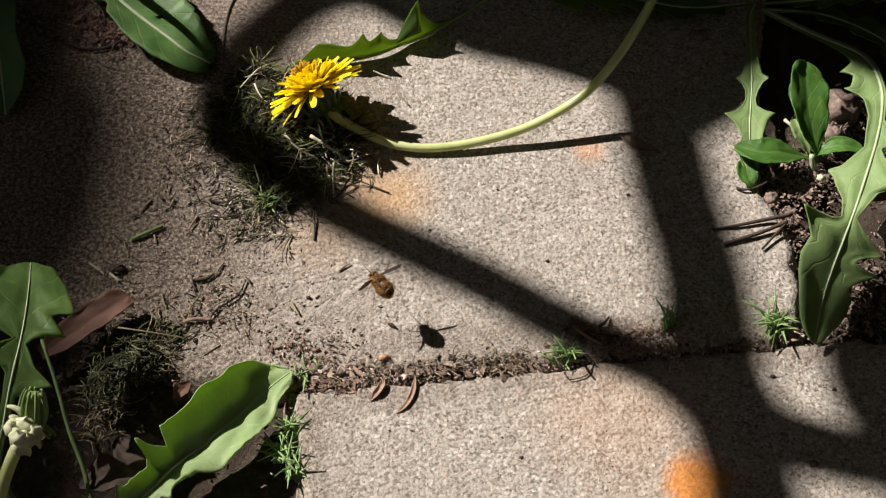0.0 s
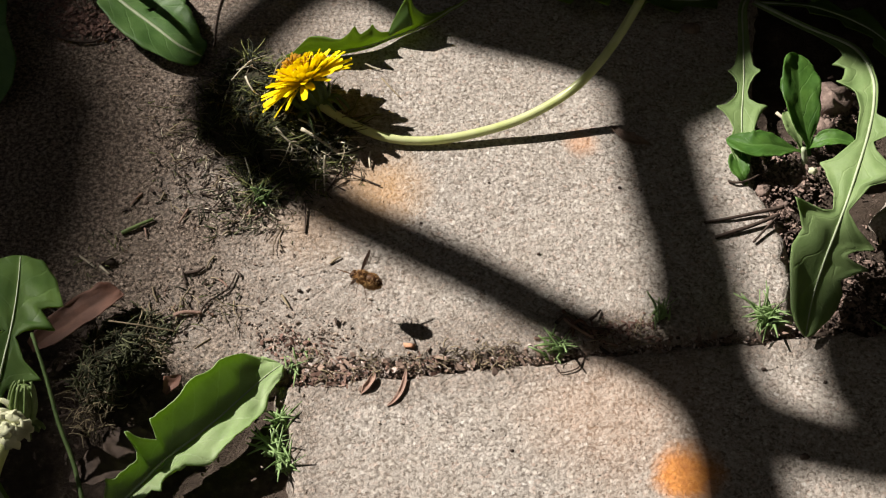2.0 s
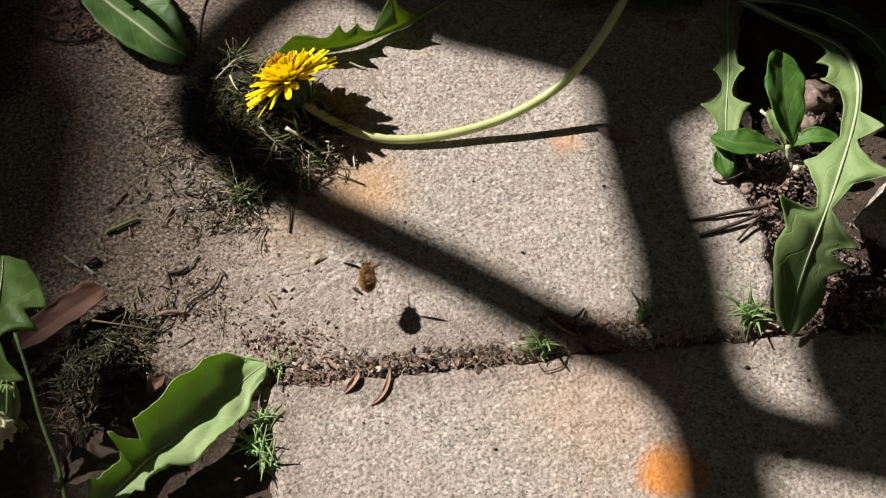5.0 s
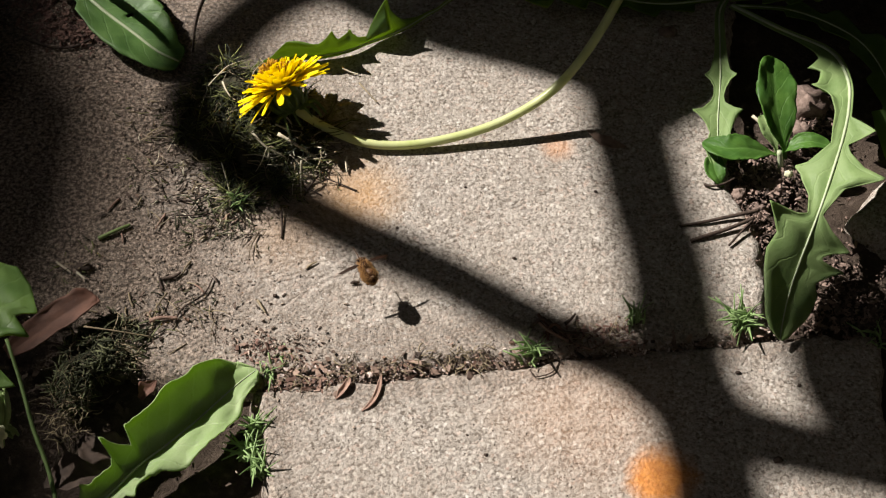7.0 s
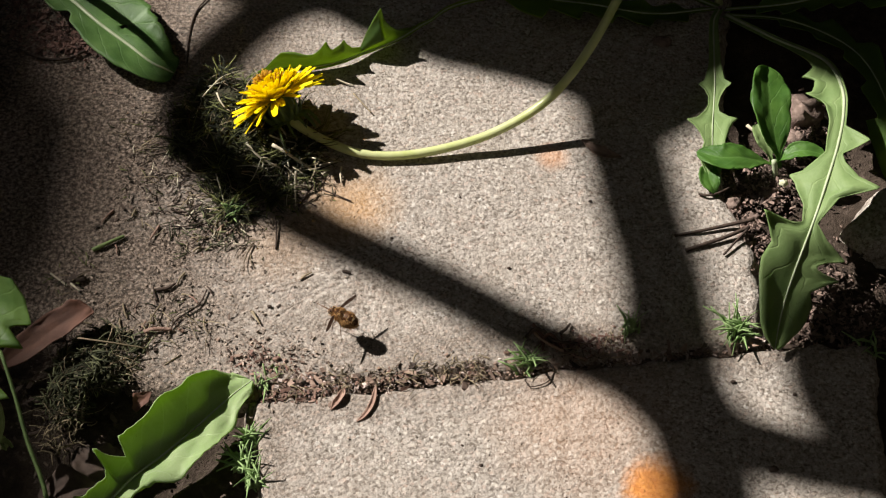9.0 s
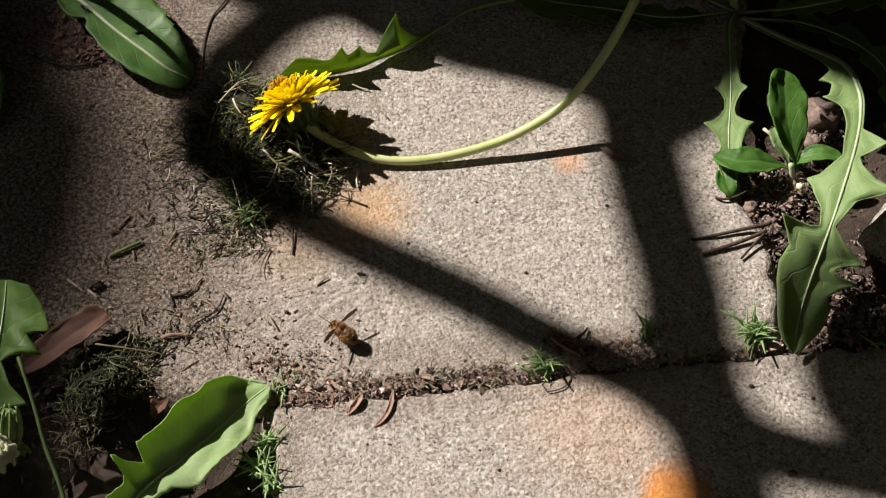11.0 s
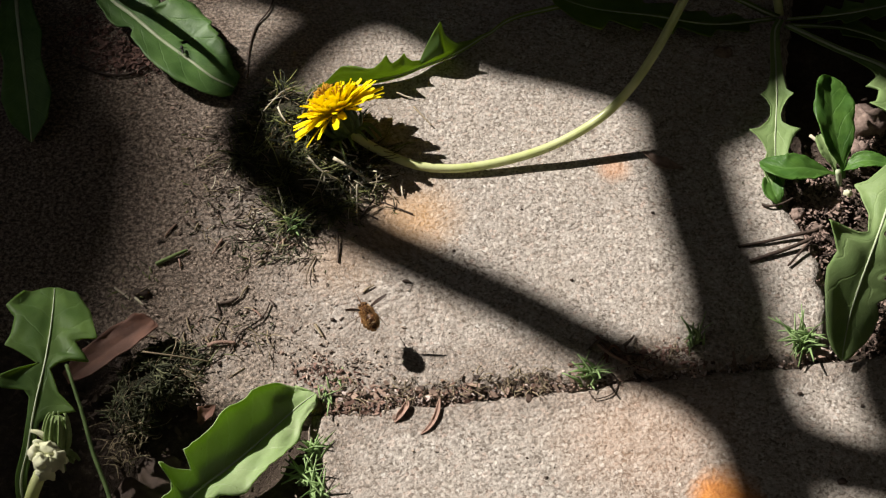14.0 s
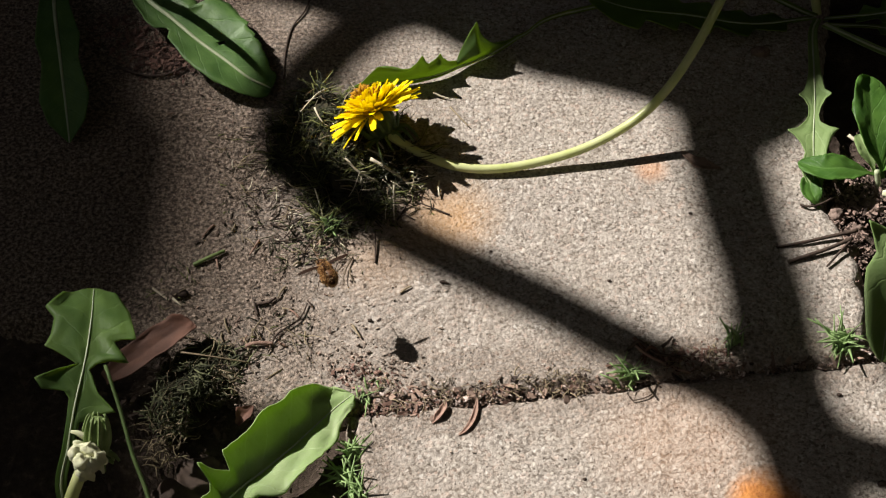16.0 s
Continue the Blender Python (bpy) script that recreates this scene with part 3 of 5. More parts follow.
def build_dandelion():
    base = Vector((0.1522, 0.1544, -0.004))
    d = thing("dandelion_plant", base, "dandelion plant with one yellow flower lying over the paving", "dandelion")
    stem = [(0.1517, 0.1523, -0.002), (0.1440, 0.1600, 0.018), (0.1188, 0.1658, 0.0340), (0.1110, 0.1428, 0.0410), (0.1001, 0.1154, 0.0430), (0.0879, 0.0930, 0.0355), (0.0760, 0.0794, 0.0250), (0.0631, 0.0713, 0.0152), (0.0440, 0.0633, 0.0080), (0.0237, 0.0580, 0.0042), (0.0045, 0.0550, 0.0029),
            (-0.0123, 0.0559, 0.0034), (-0.0268, 0.0615, 0.005), (-0.036, 0.0655, 0.008), (-0.0412, 0.0676, 0.0108)]
    part("stem", Soup().tube(stem, 0.0020, 0.0019, 14, n=90), STEM, d, "smooth pale green hollow flower stalk, bowed to the ground")
    axis = Vector((-0.48, 0.54, 0.68)).normalized()
    seat = Vector((-0.0447, 0.0712, 0.0135))
    turn = axis.to_track_quat("Z", "X").to_matrix()
    head = Soup()
    prof = [(0.0, 0.0022), (0.0015, 0.0048), (0.004, 0.0062), (0.008, 0.0058), (0.0115, 0.0066), (0.0125, 0.004), (0.013, 0.0002)]
    for z, r in prof:
        for k in range(14):
            w = 2 * math.pi * k / 14
            head.v.append(seat + turn @ Vector((r * math.cos(w), r * math.sin(w), z - 0.006)))
    for i in range(len(prof) - 1):
        for k in range(14):
            a, b = i * 14 + k, i * 14 + (k + 1) % 14
            head.f.append((a, b, b + 14, a + 14))
    fl = part("flower_head", head, BRACT, d, "open yellow dandelion flower head seen from its side")
    rng = random.Random(7)
    for k in range(26):
        w = 2 * math.pi * (k + rng.uniform(-0.2, 0.2)) / 13
        out = turn @ Vector((math.cos(w), math.sin(w), 0))
        p0 = seat + out * 0.0055 - axis * 0.005
        if k < 13:
            pts = [p0, p0 + out * 0.003 + axis * 0.005, p0 + out * 0.0035 + axis * 0.011]
        else:
            pts = [p0, p0 + out * 0.004 - axis * 0.001, p0 + out * 0.006 - axis * rng.uniform(0.005, 0.009)]
        s = Soup().tube(pts, 0.0012, 0.0003, 6, n=6, flat=0.35)
        part("bract", s, BRACT, fl)
    shapes = [floret_mesh(k) for k in range(3)]
    top = seat + axis * 0.0055
    rings = [(19, 0.0186, 96, 0.0045), (24, 0.0170, 82, 0.0042), (26, 0.0150, 66, 0.0036), (26, 0.0132, 50, 0.0028), (20, 0.0124, 32, 0.002), (12, 0.0108, 15, 0.001)]
    for count, length, lean, r in rings:
        for k in range(count):
            w = 2 * math.pi * (k + rng.uniform(-0.35, 0.35)) / count
            a = lean + rng.uniform(-9, 9)
            ob = new("ray_floret", shapes[rng.randrange(3)])
            ob.parent = fl
            ob.matrix_parent_inverse = fl.matrix_basis.inverted()
            out = turn @ Vector((math.cos(w), math.sin(w), 0))
            size = length * rng.uniform(0.86, 1.06)
            m = Matrix.Translation(top + out * r) @ turn.to_4x4() @ Matrix.Rotation(w, 4, "Z") @ Matrix.Rotation(radians(a - 90), 4, "Y")
            ob.matrix_basis = m @ Matrix.Rotation(rng.uniform(-0.35, 0.35), 4, "X") @ Matrix.Diagonal((size, 0.0145, 0.016, 1))
    for k in range(70):
        w, a = rng.uniform(0, 2 * math.pi), radians(rng.uniform(5, 66))
        way = turn @ Vector((math.cos(w) * math.sin(a), math.sin(w) * math.sin(a), math.cos(a)))
        p = top + way * 0.004
        l = rng.uniform(0.0075, 0.0098)
        bow = turn @ Vector((rng.uniform(-1, 1), rng.uniform(-1, 1), 0)) * 0.0009
        part("style", Soup().tube([p, p + way * l * 0.6 + bow * 0.3, p + way * l + bow], 0.0003, 0.00042, 5, n=5), STYLE, fl)
    # leaves of the rosette
    leaf(d, [(0.1504, 0.1502, 0.0), (0.1091, 0.159, 0.01), (0.0371, 0.1473, 0.006), (0.0171, 0.1346, 0.005), (0.0111, 0.1311, 0.0035), (0.0038, 0.1263, 0.002), (-0.0053, 0.1209, 0.0015), (-0.0126, 0.1163, 0.0025), (-0.0215, 0.1113, 0.0025), (-0.0332, 0.1081, 0.002), (-0.0432, 0.1072, 0.002), (-0.0539, 0.105, 0.0025), (-0.0621, 0.1006, 0.003)],
         ([(0, 1.5), (0.2, 1.2), (0.3, 0.8), (0.4, 1.2), (0.5, 1.0), (0.62, 0.9), (0.75, 1.4), (0.9, 1.2), (1, 0.4)],
          [(0, 1.5), (0.2, 1.2), (0.25, 0.8), (0.357, 3.1), (0.427, 7.2), (0.46, 10.5), (0.50, 14.5), (0.53, 17.5), (0.546, 19.5), (0.555, 17.5), (0.565, 15), (0.578, 10.4), (0.595, 3.4), (0.63, 4.9), (0.657, 8.5), (0.669, 11.7), (0.677, 9.8), (0.703, 8.1), (0.715, 10.4), (0.731, 16.4), (0.745, 13.2), (0.77, 10.6), (0.82, 11.8), (0.86, 12.1), (0.892, 11.4), (0.912, 6.5), (0.93, 2.4), (0.97, 1.0), (1, 0.4)]),
         GREEN, up=lambda f: Vector((0.1, -0.95, -0.26)).lerp((0.1, -0.98, -0.16), min(1, max(0, (f - 0.58) / 0.06))), cup=-0.1, fold=(0.6, 0.0), sweep=0.2, rows=240, seed=1, ripple=0.3, rib=0.0006, label="long toothed green leaf, light shining through")
    leaf(d, [(0.149, 0.149, 0), (0.1188, 0.138, 0.007), (0.0903, 0.1386, 0.012), (0.065, 0.142, 0.013), (0.0449, 0.1535, 0.011)], lobed(4, 13, 0.45, 0.7, 0.12), GREEN, rib=0.0005, seed=2, cup=0.1, label="toothed green leaf in deep shade")
    leaf(d, [(0.1507, 0.1472, 0.001), (0.1462, 0.1341, 0.005), (0.1439, 0.1111, 0.0065), (0.1422, 0.0933, 0.007), (0.1406, 0.0816, 0.007), (0.139, 0.0705, 0.0065), (0.138, 0.0601, 0.0055), (0.137, 0.0498, 0.0045), (0.1366, 0.0402, 0.003)],
         ([(0, 1.6), (0.15, 2), (0.273, 2.9), (0.347, 4.2), (0.372, 7.4), (0.395, 4.6), (0.443, 2.7), (0.5, 1.9), (0.542, 2.6), (0.575, 6.3), (0.592, 10.8), (0.615, 8.8), (0.655, 7.4), (0.733, 5.5), (0.8, 5), (0.88, 5), (0.95, 3), (1, 0.4)],
          [(0, 1.6), (0.15, 2), (0.275, 2.5), (0.355, 4.4), (0.392, 7), (0.41, 4.6), (0.45, 2.6), (0.507, 2.4), (0.547, 3.6), (0.6, 6.8), (0.632, 11.2), (0.655, 8), (0.69, 5.4), (0.745, 3.4), (0.85, 5.4), (0.95, 2.4), (1, 0.4)]),
         PALE_GREEN, cup=0.16, sweep=0.1, seed=3, rib=0.0005, rows=130, ripple=0.12, label="pale green leaf with star-like lobes")
    leaf(d, [(0.1534, 0.1435, 0.001), (0.1715, 0.1165, 0.012), (0.1886, 0.097, 0.019), (0.1923, 0.0771, 0.023), (0.1902, 0.06, 0.024), (0.1855, 0.0436, 0.023), (0.1798, 0.0284, 0.021), (0.1737, 0.013, 0.018), (0.168, 0.0002, 0.014), (0.1629, -0.011, 0.01), (0.1579, -0.0235, 0.008), (0.1542, -0.0351, 0.007), (0.1518, -0.0449, 0.005)],
         ([(0, 1.8), (0.1, 2.2), (0.25, 1.5), (0.362, 1.5), (0.39, 8), (0.413, 13), (0.425, 8), (0.437, 2.8), (0.46, 5), (0.5, 12), (0.53, 22), (0.54, 14), (0.548, 7.1), (0.595, 2.9), (0.612, 1.8), (0.65, 8), (0.685, 17), (0.693, 18.2), (0.706, 11), (0.72, 8), (0.73, 7.9), (0.742, 12), (0.752, 18.7), (0.765, 14), (0.797, 8.7), (0.833, 11.8), (0.88, 11.2), (0.927, 9), (0.985, 4), (1, 1.5)],
          [(0, 1.8), (0.1, 2.2), (0.19, 8), (0.223, 14.7), (0.235, 10), (0.285, 13), (0.297, 15.9), (0.308, 10), (0.32, 7.4), (0.36, 5.2), (0.405, 4.8), (0.44, 4.1), (0.472, 7.2), (0.505, 11), (0.525, 16.2), (0.538, 12.5), (0.55, 11.2), (0.58, 6.1), (0.625, 4), (0.645, 8), (0.665, 18), (0.677, 21.9), (0.7, 17.5), (0.728, 13.7), (0.76, 14.6), (0.79, 15.8), (0.843, 14.6), (0.9, 11.8), (0.96, 9), (0.985, 6.5), (1, 2)]),
         PALE_GREEN, up=lambda f: (-0.25, 0.15, 0.96) if f < 0.58 else Vector((-0.25, 0.15, 0.96)).lerp((0.42, -0.1, 0.9), min(1, (f - 0.58) / 0.1)), cup=0.04, fold=(0.0, 0.2), sweep=0.25, rows=220, seed=4, ripple=0.14, rib=0.0009, label="large pale green leaf with toothed lobes, arching over")
    leaf(d, [(0.1542, 0.1446, 0), (0.1826, 0.1356, 0.005), (0.2092, 0.1131, 0.006), (0.2174, 0.0732, 0.005), (0.2102, 0.0431, 0.003)], lobed(4, 12, 0.4, 0.75, 0.2), GREEN, rib=0.0005, seed=5, label="green leaf in shade")
    leaf(d, [(0.1541, 0.1483, 0), (0.1761, 0.1371, 0.014), (0.2029, 0.138, 0.02), (0.2354, 0.146, 0.016)], lobed(4, 12, 0.4, 0.75, 0.2), GREEN, rib=0.0005, seed=6, label="green leaf in shade")
    leaf(d, [(0.1514, 0.152, 0), (0.1516, 0.1672, 0.014), (0.1646, 0.194, 0.018)], lobed(3, 12, 0.4, 0.75, 0.2), GREEN, rib=0.0005, seed=8)


def build_seedling():
    s = thing("seedling", (0.1662, 0.0586, -0.004), "young broad-leaved seedling with four oval leaves", "seedling")
    oval = lambda w: [(f, a + b * w, a + b * w) for f, a, b in ((0, 0.8, 0), (0.12, 0.9, 0), (0.2, 1.2, 0.12), (0.3, 0, 0.6), (0.42, 0, 0.88), (0.55, 0, 1), (0.7, 0, 0.97), (0.82, 0, 0.85), (0.9, 0, 0.67), (0.96, 0, 0.43), (1, 0, 0.1))]
    leaf(s, [(0.1665, 0.051, 0.001), (0.1645, 0.0573, 0.009), (0.1622, 0.0693, 0.017), (0.1622, 0.0819, 0.021), (0.1628, 0.0900, 0.022)], oval(9.2), SEEDLING, up=(0.28, -0.62, 0.72), cup=0.2, sweep=0, seed=11, label="upright oval green leaf", rib=0, ripple=0.14, nibble=0.06)
    leaf(s, [(0.1642, 0.053, 0.001), (0.1568, 0.0518, 0.005), (0.1484, 0.0501, 0.009), (0.1398, 0.0491, 0.01), (0.1306, 0.0539, 0.008)], oval(7.2), SEEDLING, cup=0.12, sweep=0, seed=12, label="oval green leaf", rib=0, ripple=0.14, nibble=0.06)
    leaf(s, [(0.1634, 0.0547, 0.001), (0.1615, 0.0592, 0.005), (0.1598, 0.0638, 0.007), (0.1578, 0.0705, 0.007)], oval(4.4), PALE_GREEN, cup=0.3, sweep=0, seed=13, rib=0, ripple=0.14, nibble=0.06)
    leaf(s, [(0.1647, 0.0536, 0.001), (0.1689, 0.0534, 0.007), (0.1755, 0.0532, 0.01), (0.1844, 0.0516, 0.009)], oval(4.4), SEEDLING, cup=0.25, sweep=0, seed=14, rib=0, ripple=0.14, nibble=0.06)
    part("stem", Soup().tube([(0.165, 0.0491, -0.004), (0.1643, 0.0504, 0.001), (0.1634, 0.052, 0.005)], 0.0014, 0.0011, 8), RIB, s, "short pale green stem")
    leaf(s, [(0.1385, 0.0357, 0), (0.1365, 0.0384, 0.003), (0.1351, 0.0437, 0.004), (0.1358, 0.05, 0.004)], oval(4.5), SEEDLING, cup=0.2, sweep=0, seed=15, rib=0, ripple=0.14, nibble=0.06)


def build_broadleaf():
    b = thing("broadleaf_weed", (-0.1922, 0.2083, -0.004), "broad-leaved weed at the path's edge with a large ribbed leaf", "weed")
    leaf(b, [(-0.1899, 0.2013, 0.002), (-0.1675, 0.173, 0.009), (-0.1564, 0.1536, 0.009), (-0.1448, 0.1418, 0.0095), (-0.1301, 0.1268, 0.009), (-0.1162, 0.1148, 0.008), (-0.1054, 0.1062, 0.006), (-0.0978, 0.1032, 0.004), (-0.0953, 0.1024, 0.003)],
         ([(0, 2), (0.2, 5), (0.3, 12), (0.357, 15.2), (0.385, 14), (0.395, 11.5), (0.405, 23), (0.44, 24), (0.49, 22.6), (0.545, 20.5), (0.556, 21.2), (0.562, 19.2), (0.6, 18.4), (0.607, 19), (0.615, 17.2), (0.65, 16), (0.657, 16.4), (0.665, 15), (0.698, 14.3), (0.76, 12), (0.825, 9.4), (0.88, 7.4), (0.93, 6), (0.97, 4.4), (1, 1.2)],
          [(0, 2), (0.15, 4), (0.268, 7.4), (0.343, 10.3), (0.375, 9.5), (0.4, 5.5), (0.415, 5.5), (0.43, 9.2), (0.47, 10.1), (0.52, 12.7), (0.568, 13.3), (0.645, 13), (0.695, 11.6), (0.76, 10), (0.865, 7.4), (0.93, 5.6), (0.97, 4), (1, 1.2)]),
         BROAD, cup=0.1, sweep=-0.15, rows=130, seed=21, ripple=0.12, rib=0.0013, nibble=0.05, hole=(-0.1196, 0.1252, 0.0013), label="large blunt green leaf with a pale midrib and a small gnawed hole")
    # out of view, added to throw a shadow stripe along the leaf below
    leaf(b, [(-0.1894, 0.2013, 0.002), (-0.194, 0.192, 0.03), (-0.1881, 0.1725, 0.047), (-0.1745, 0.1612, 0.051), (-0.1636, 0.152, 0.051), (-0.1494, 0.1386, 0.051), (-0.1385, 0.1252, 0.05)], [(0, 1.5, 1.5), (0.4, 2.4, 2.4), (0.7, 2.4, 2.2), (0.92, 1.4, 1.4), (1, 0.4, 0.4)], BROAD, seed=22, rib=0.0005, label="unseen narrow leaf held high to cast a stripe of shadow")
    leaf(b, [(-0.209, 0.2013, 0.002), (-0.1975, 0.1466, 0.016), (-0.1882, 0.1093, 0.017), (-0.183, 0.0853, 0.01), (-0.1799, 0.0693, 0.004)], [(0, 2, 2), (0.3, 7, 7), (0.45, 10, 10), (0.55, 8, 8), (0.75, 11, 11), (0.9, 8, 8), (1, 0.5, 0.5)], BROAD, seed=23, label="green leaf in deep shade")


def build_corner_dandelion():
    d = thing("dandelion_plant", (-0.1257, -0.1293, -0.005), "dandelion plant with a withered flower bud and toothed leaves", "dandelion")
    leaf(d, [(-0.1392, -0.1275, 0.0000), (-0.1480, -0.1155, 0.0220), (-0.1455, -0.1024, 0.0340), (-0.1438, -0.0903, 0.0410), (-0.1419, -0.0765, 0.0455), (-0.1416, -0.0652, 0.0470), (-0.1425, -0.0522, 0.0465), (-0.1443, -0.0399, 0.0440)],
         ([(0, 2), (0.25, 2), (0.39, 2.0), (0.46, 2.5), (0.492, 5.1), (0.497, 12.2), (0.54, 15.9), (0.573, 9.1), (0.588, 2.7), (0.62, 5.7), (0.68, 11.5), (0.71, 15.1), (0.77, 13.5), (0.85, 13.1), (0.925, 16.8), (1, 11)],
          [(0, 2), (0.25, 2), (0.378, 2.6), (0.435, 7.9), (0.477, 14.6), (0.502, 8.6), (0.507, 7.1), (0.555, 3.5), (0.57, 2.1), (0.608, 4.5), (0.645, 8.8), (0.667, 15.4), (0.705, 12.4), (0.738, 9.3), (0.76, 11.6), (0.777, 16.8), (0.83, 15.1), (0.91, 13.5), (1, 9)]),
         GREEN, up=(0.22, -0.22, 0.93), cup=0.0, sweep=0.3, rows=170, seed=31, ripple=0.14, rib=0.0006, label="toothed green leaf with its tip bent down")
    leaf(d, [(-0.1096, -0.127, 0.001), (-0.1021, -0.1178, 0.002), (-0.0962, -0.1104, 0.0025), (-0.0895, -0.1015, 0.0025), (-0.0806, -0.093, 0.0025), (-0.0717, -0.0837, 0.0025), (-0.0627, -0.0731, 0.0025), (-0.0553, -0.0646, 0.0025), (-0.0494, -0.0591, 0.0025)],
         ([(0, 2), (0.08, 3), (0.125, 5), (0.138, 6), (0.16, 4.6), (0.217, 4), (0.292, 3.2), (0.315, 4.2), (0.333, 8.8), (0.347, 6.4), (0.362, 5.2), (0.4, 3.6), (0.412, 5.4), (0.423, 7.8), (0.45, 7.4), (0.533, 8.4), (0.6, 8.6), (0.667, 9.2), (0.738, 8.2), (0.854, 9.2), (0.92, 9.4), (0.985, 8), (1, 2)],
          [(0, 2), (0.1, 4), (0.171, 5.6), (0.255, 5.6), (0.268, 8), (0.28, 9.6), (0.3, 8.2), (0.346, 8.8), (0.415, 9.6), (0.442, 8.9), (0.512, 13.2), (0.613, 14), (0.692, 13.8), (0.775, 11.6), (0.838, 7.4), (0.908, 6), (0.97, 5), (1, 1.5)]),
         LIT_GREEN, up=(-0.1, 0.1, 1), cup=0.0, fold=(0.4, 0.1), curl=(1.6, 0.1), relax=(0.76, 0.97, 0.1), nibble=0.05, sweep=0.3, rows=200, seed=36, ripple=0.34, rib=0.0006, label="large green leaf, its lower half lit pale")
    part("stem", Soup().tube([(-0.1133, -0.1319, 0), (-0.1202, -0.109, 0.008), (-0.1274, -0.0937, 0.014), (-0.1332, -0.0781, 0.02), (-0.14, -0.0622, 0.026)], 0.0009, 0.0007, 8), BRACT, d, "thin green stalk")
    part("stem", Soup().tube([(-0.1513, -0.1341, 0.004), (-0.1445, -0.1228, 0.024), (-0.1401, -0.1174, 0.034), (-0.1363, -0.112, 0.04)], 0.0023, 0.0024, 10), STEM, d, "pale flower stalk")
    c, a = Vector((-0.1336, -0.1041, 0.042)), Vector((0.08, 0.6, 0.8)).normalized()
    t = a.to_track_quat("Z", "X").to_matrix()
    bud = part("bud", Soup().tube([c - a * 0.0075, c - a * 0.004, c, c + a * 0.004, c + a * 0.0075], 1, profile=lambda f: 0.0024 + 0.0019 * math.sin(math.pi * min(1, f * 1.02)) ** 0.7, sides=12, n=12), BUD, d, "closed green flower bud")
    rng = random.Random(3)
    for k in range(15):
        w = 2 * math.pi * k / 10 + rng.uniform(-0.2, 0.2)
        o = t @ Vector((math.cos(w), math.sin(w), 0))
        if k < 10:
            pts = [c - a * 0.006 + o * 0.003, c + o * 0.0046, c + a * 0.0065 + o * 0.0038, c + a * rng.uniform(0.008, 0.0095) + o * 0.0026]
        else:
            pts = [c - a * 0.006 + o * 0.003, c - a * 0.0065 + o * 0.006, c - a * rng.uniform(0.007, 0.011) + o * 0.008]
        part("bract", Soup().tube(pts, 0.0013, 0.0005, 6, n=8, flat=0.5), BUD, bud)
    for k, p in enumerate(((-0.139, -0.1107, 0.043), (-0.1349, -0.1104, 0.044), (-0.1367, -0.1147, 0.043), (-0.1335, -0.1145, 0.042), (-0.1358, -0.1169, 0.04), (-0.1318, -0.1127, 0.042))):
        part("withered_floret", Soup().ball(p, (0.0034, 0.0028, 0.0038), 8, 10, lump=0.7, seed=k), FLUFF, bud, "pale withered floret")
    for k, (p, q) in enumerate((((-0.1367, -0.1055, 0.045), (-0.1418, -0.1039, 0.046)), ((-0.1377, -0.1081, 0.044), (-0.1406, -0.1078, 0.045)), ((-0.1306, -0.1132, 0.042), (-0.1296, -0.1169, 0.04)))):
        p, q = Vector(p), Vector(q)
        part("withered_floret", Soup().tube([p, (p + q) / 2 + Vector((0, 0, 0.001)), q], 0.0014, 0.0006, 7, n=6, flat=0.6), FLUFF, bud, "pale withered floret")


build_dandelion()
build_seedling()
build_broadleaf()
build_corner_dandelion()


# ---- moss, thatch and grass ----
def moss(name, spots, count, label, seed, material, length=(0.004, 0.010), radius=0.00022, rise=0.5, bend=0.3, bunch=1):
    """Tangled threads heaped over round spots: (centre, radius, height)."""
    rng = random.Random(seed)
    s = Soup()
    weight = [r for _, r, _ in spots]
    for _ in range(count // bunch):
        c, r, h = rng.choices(spots, weight)[0]
        a, d = rng.uniform(0, 2 * math.pi), r * math.sqrt(rng.random()) * rng.uniform(0.8, 1.15)
        top = h * max(0.0, 1 - (d / r) ** 2)
        root = Vector((c[0] + d * math.cos(a), c[1] + d * math.sin(a) * 1.1, rng.uniform(0.35, 1.0) * top))
        turn, big, climb = rng.uniform(0, 2 * math.pi), rng.uniform(*length), rng.uniform(-0.3, 1.0) * rise
        for k in range(bunch):
            w, l = turn + k * rng.uniform(-0.45, 0.45), big * rng.uniform(0.6, 1.1)
            p = root + Vector((rng.gauss(0, 1), rng.gauss(0, 1), rng.gauss(0, 0.5))) * 0.0011 * (bunch > 1)
            g = Vector((math.cos(w), math.sin(w), climb + rng.uniform(-0.2, 0.2) * (bunch > 1))) * l
            side = Vector((rng.uniform(-1, 1), rng.uniform(-1, 1), rng.uniform(-0.2, 0.8))) * l * bend
            e = p + g
            e.z = max(e.z, 0.0005)
            s.tube([p, p + g * 0.5 + side, e], radius * rng.uniform(0.7, 1.5), radius * 0.5, 3, n=3)
    ob = new(name, s.mesh(name, material))
    return tagged(ob, label, "moss", kind="stuff")


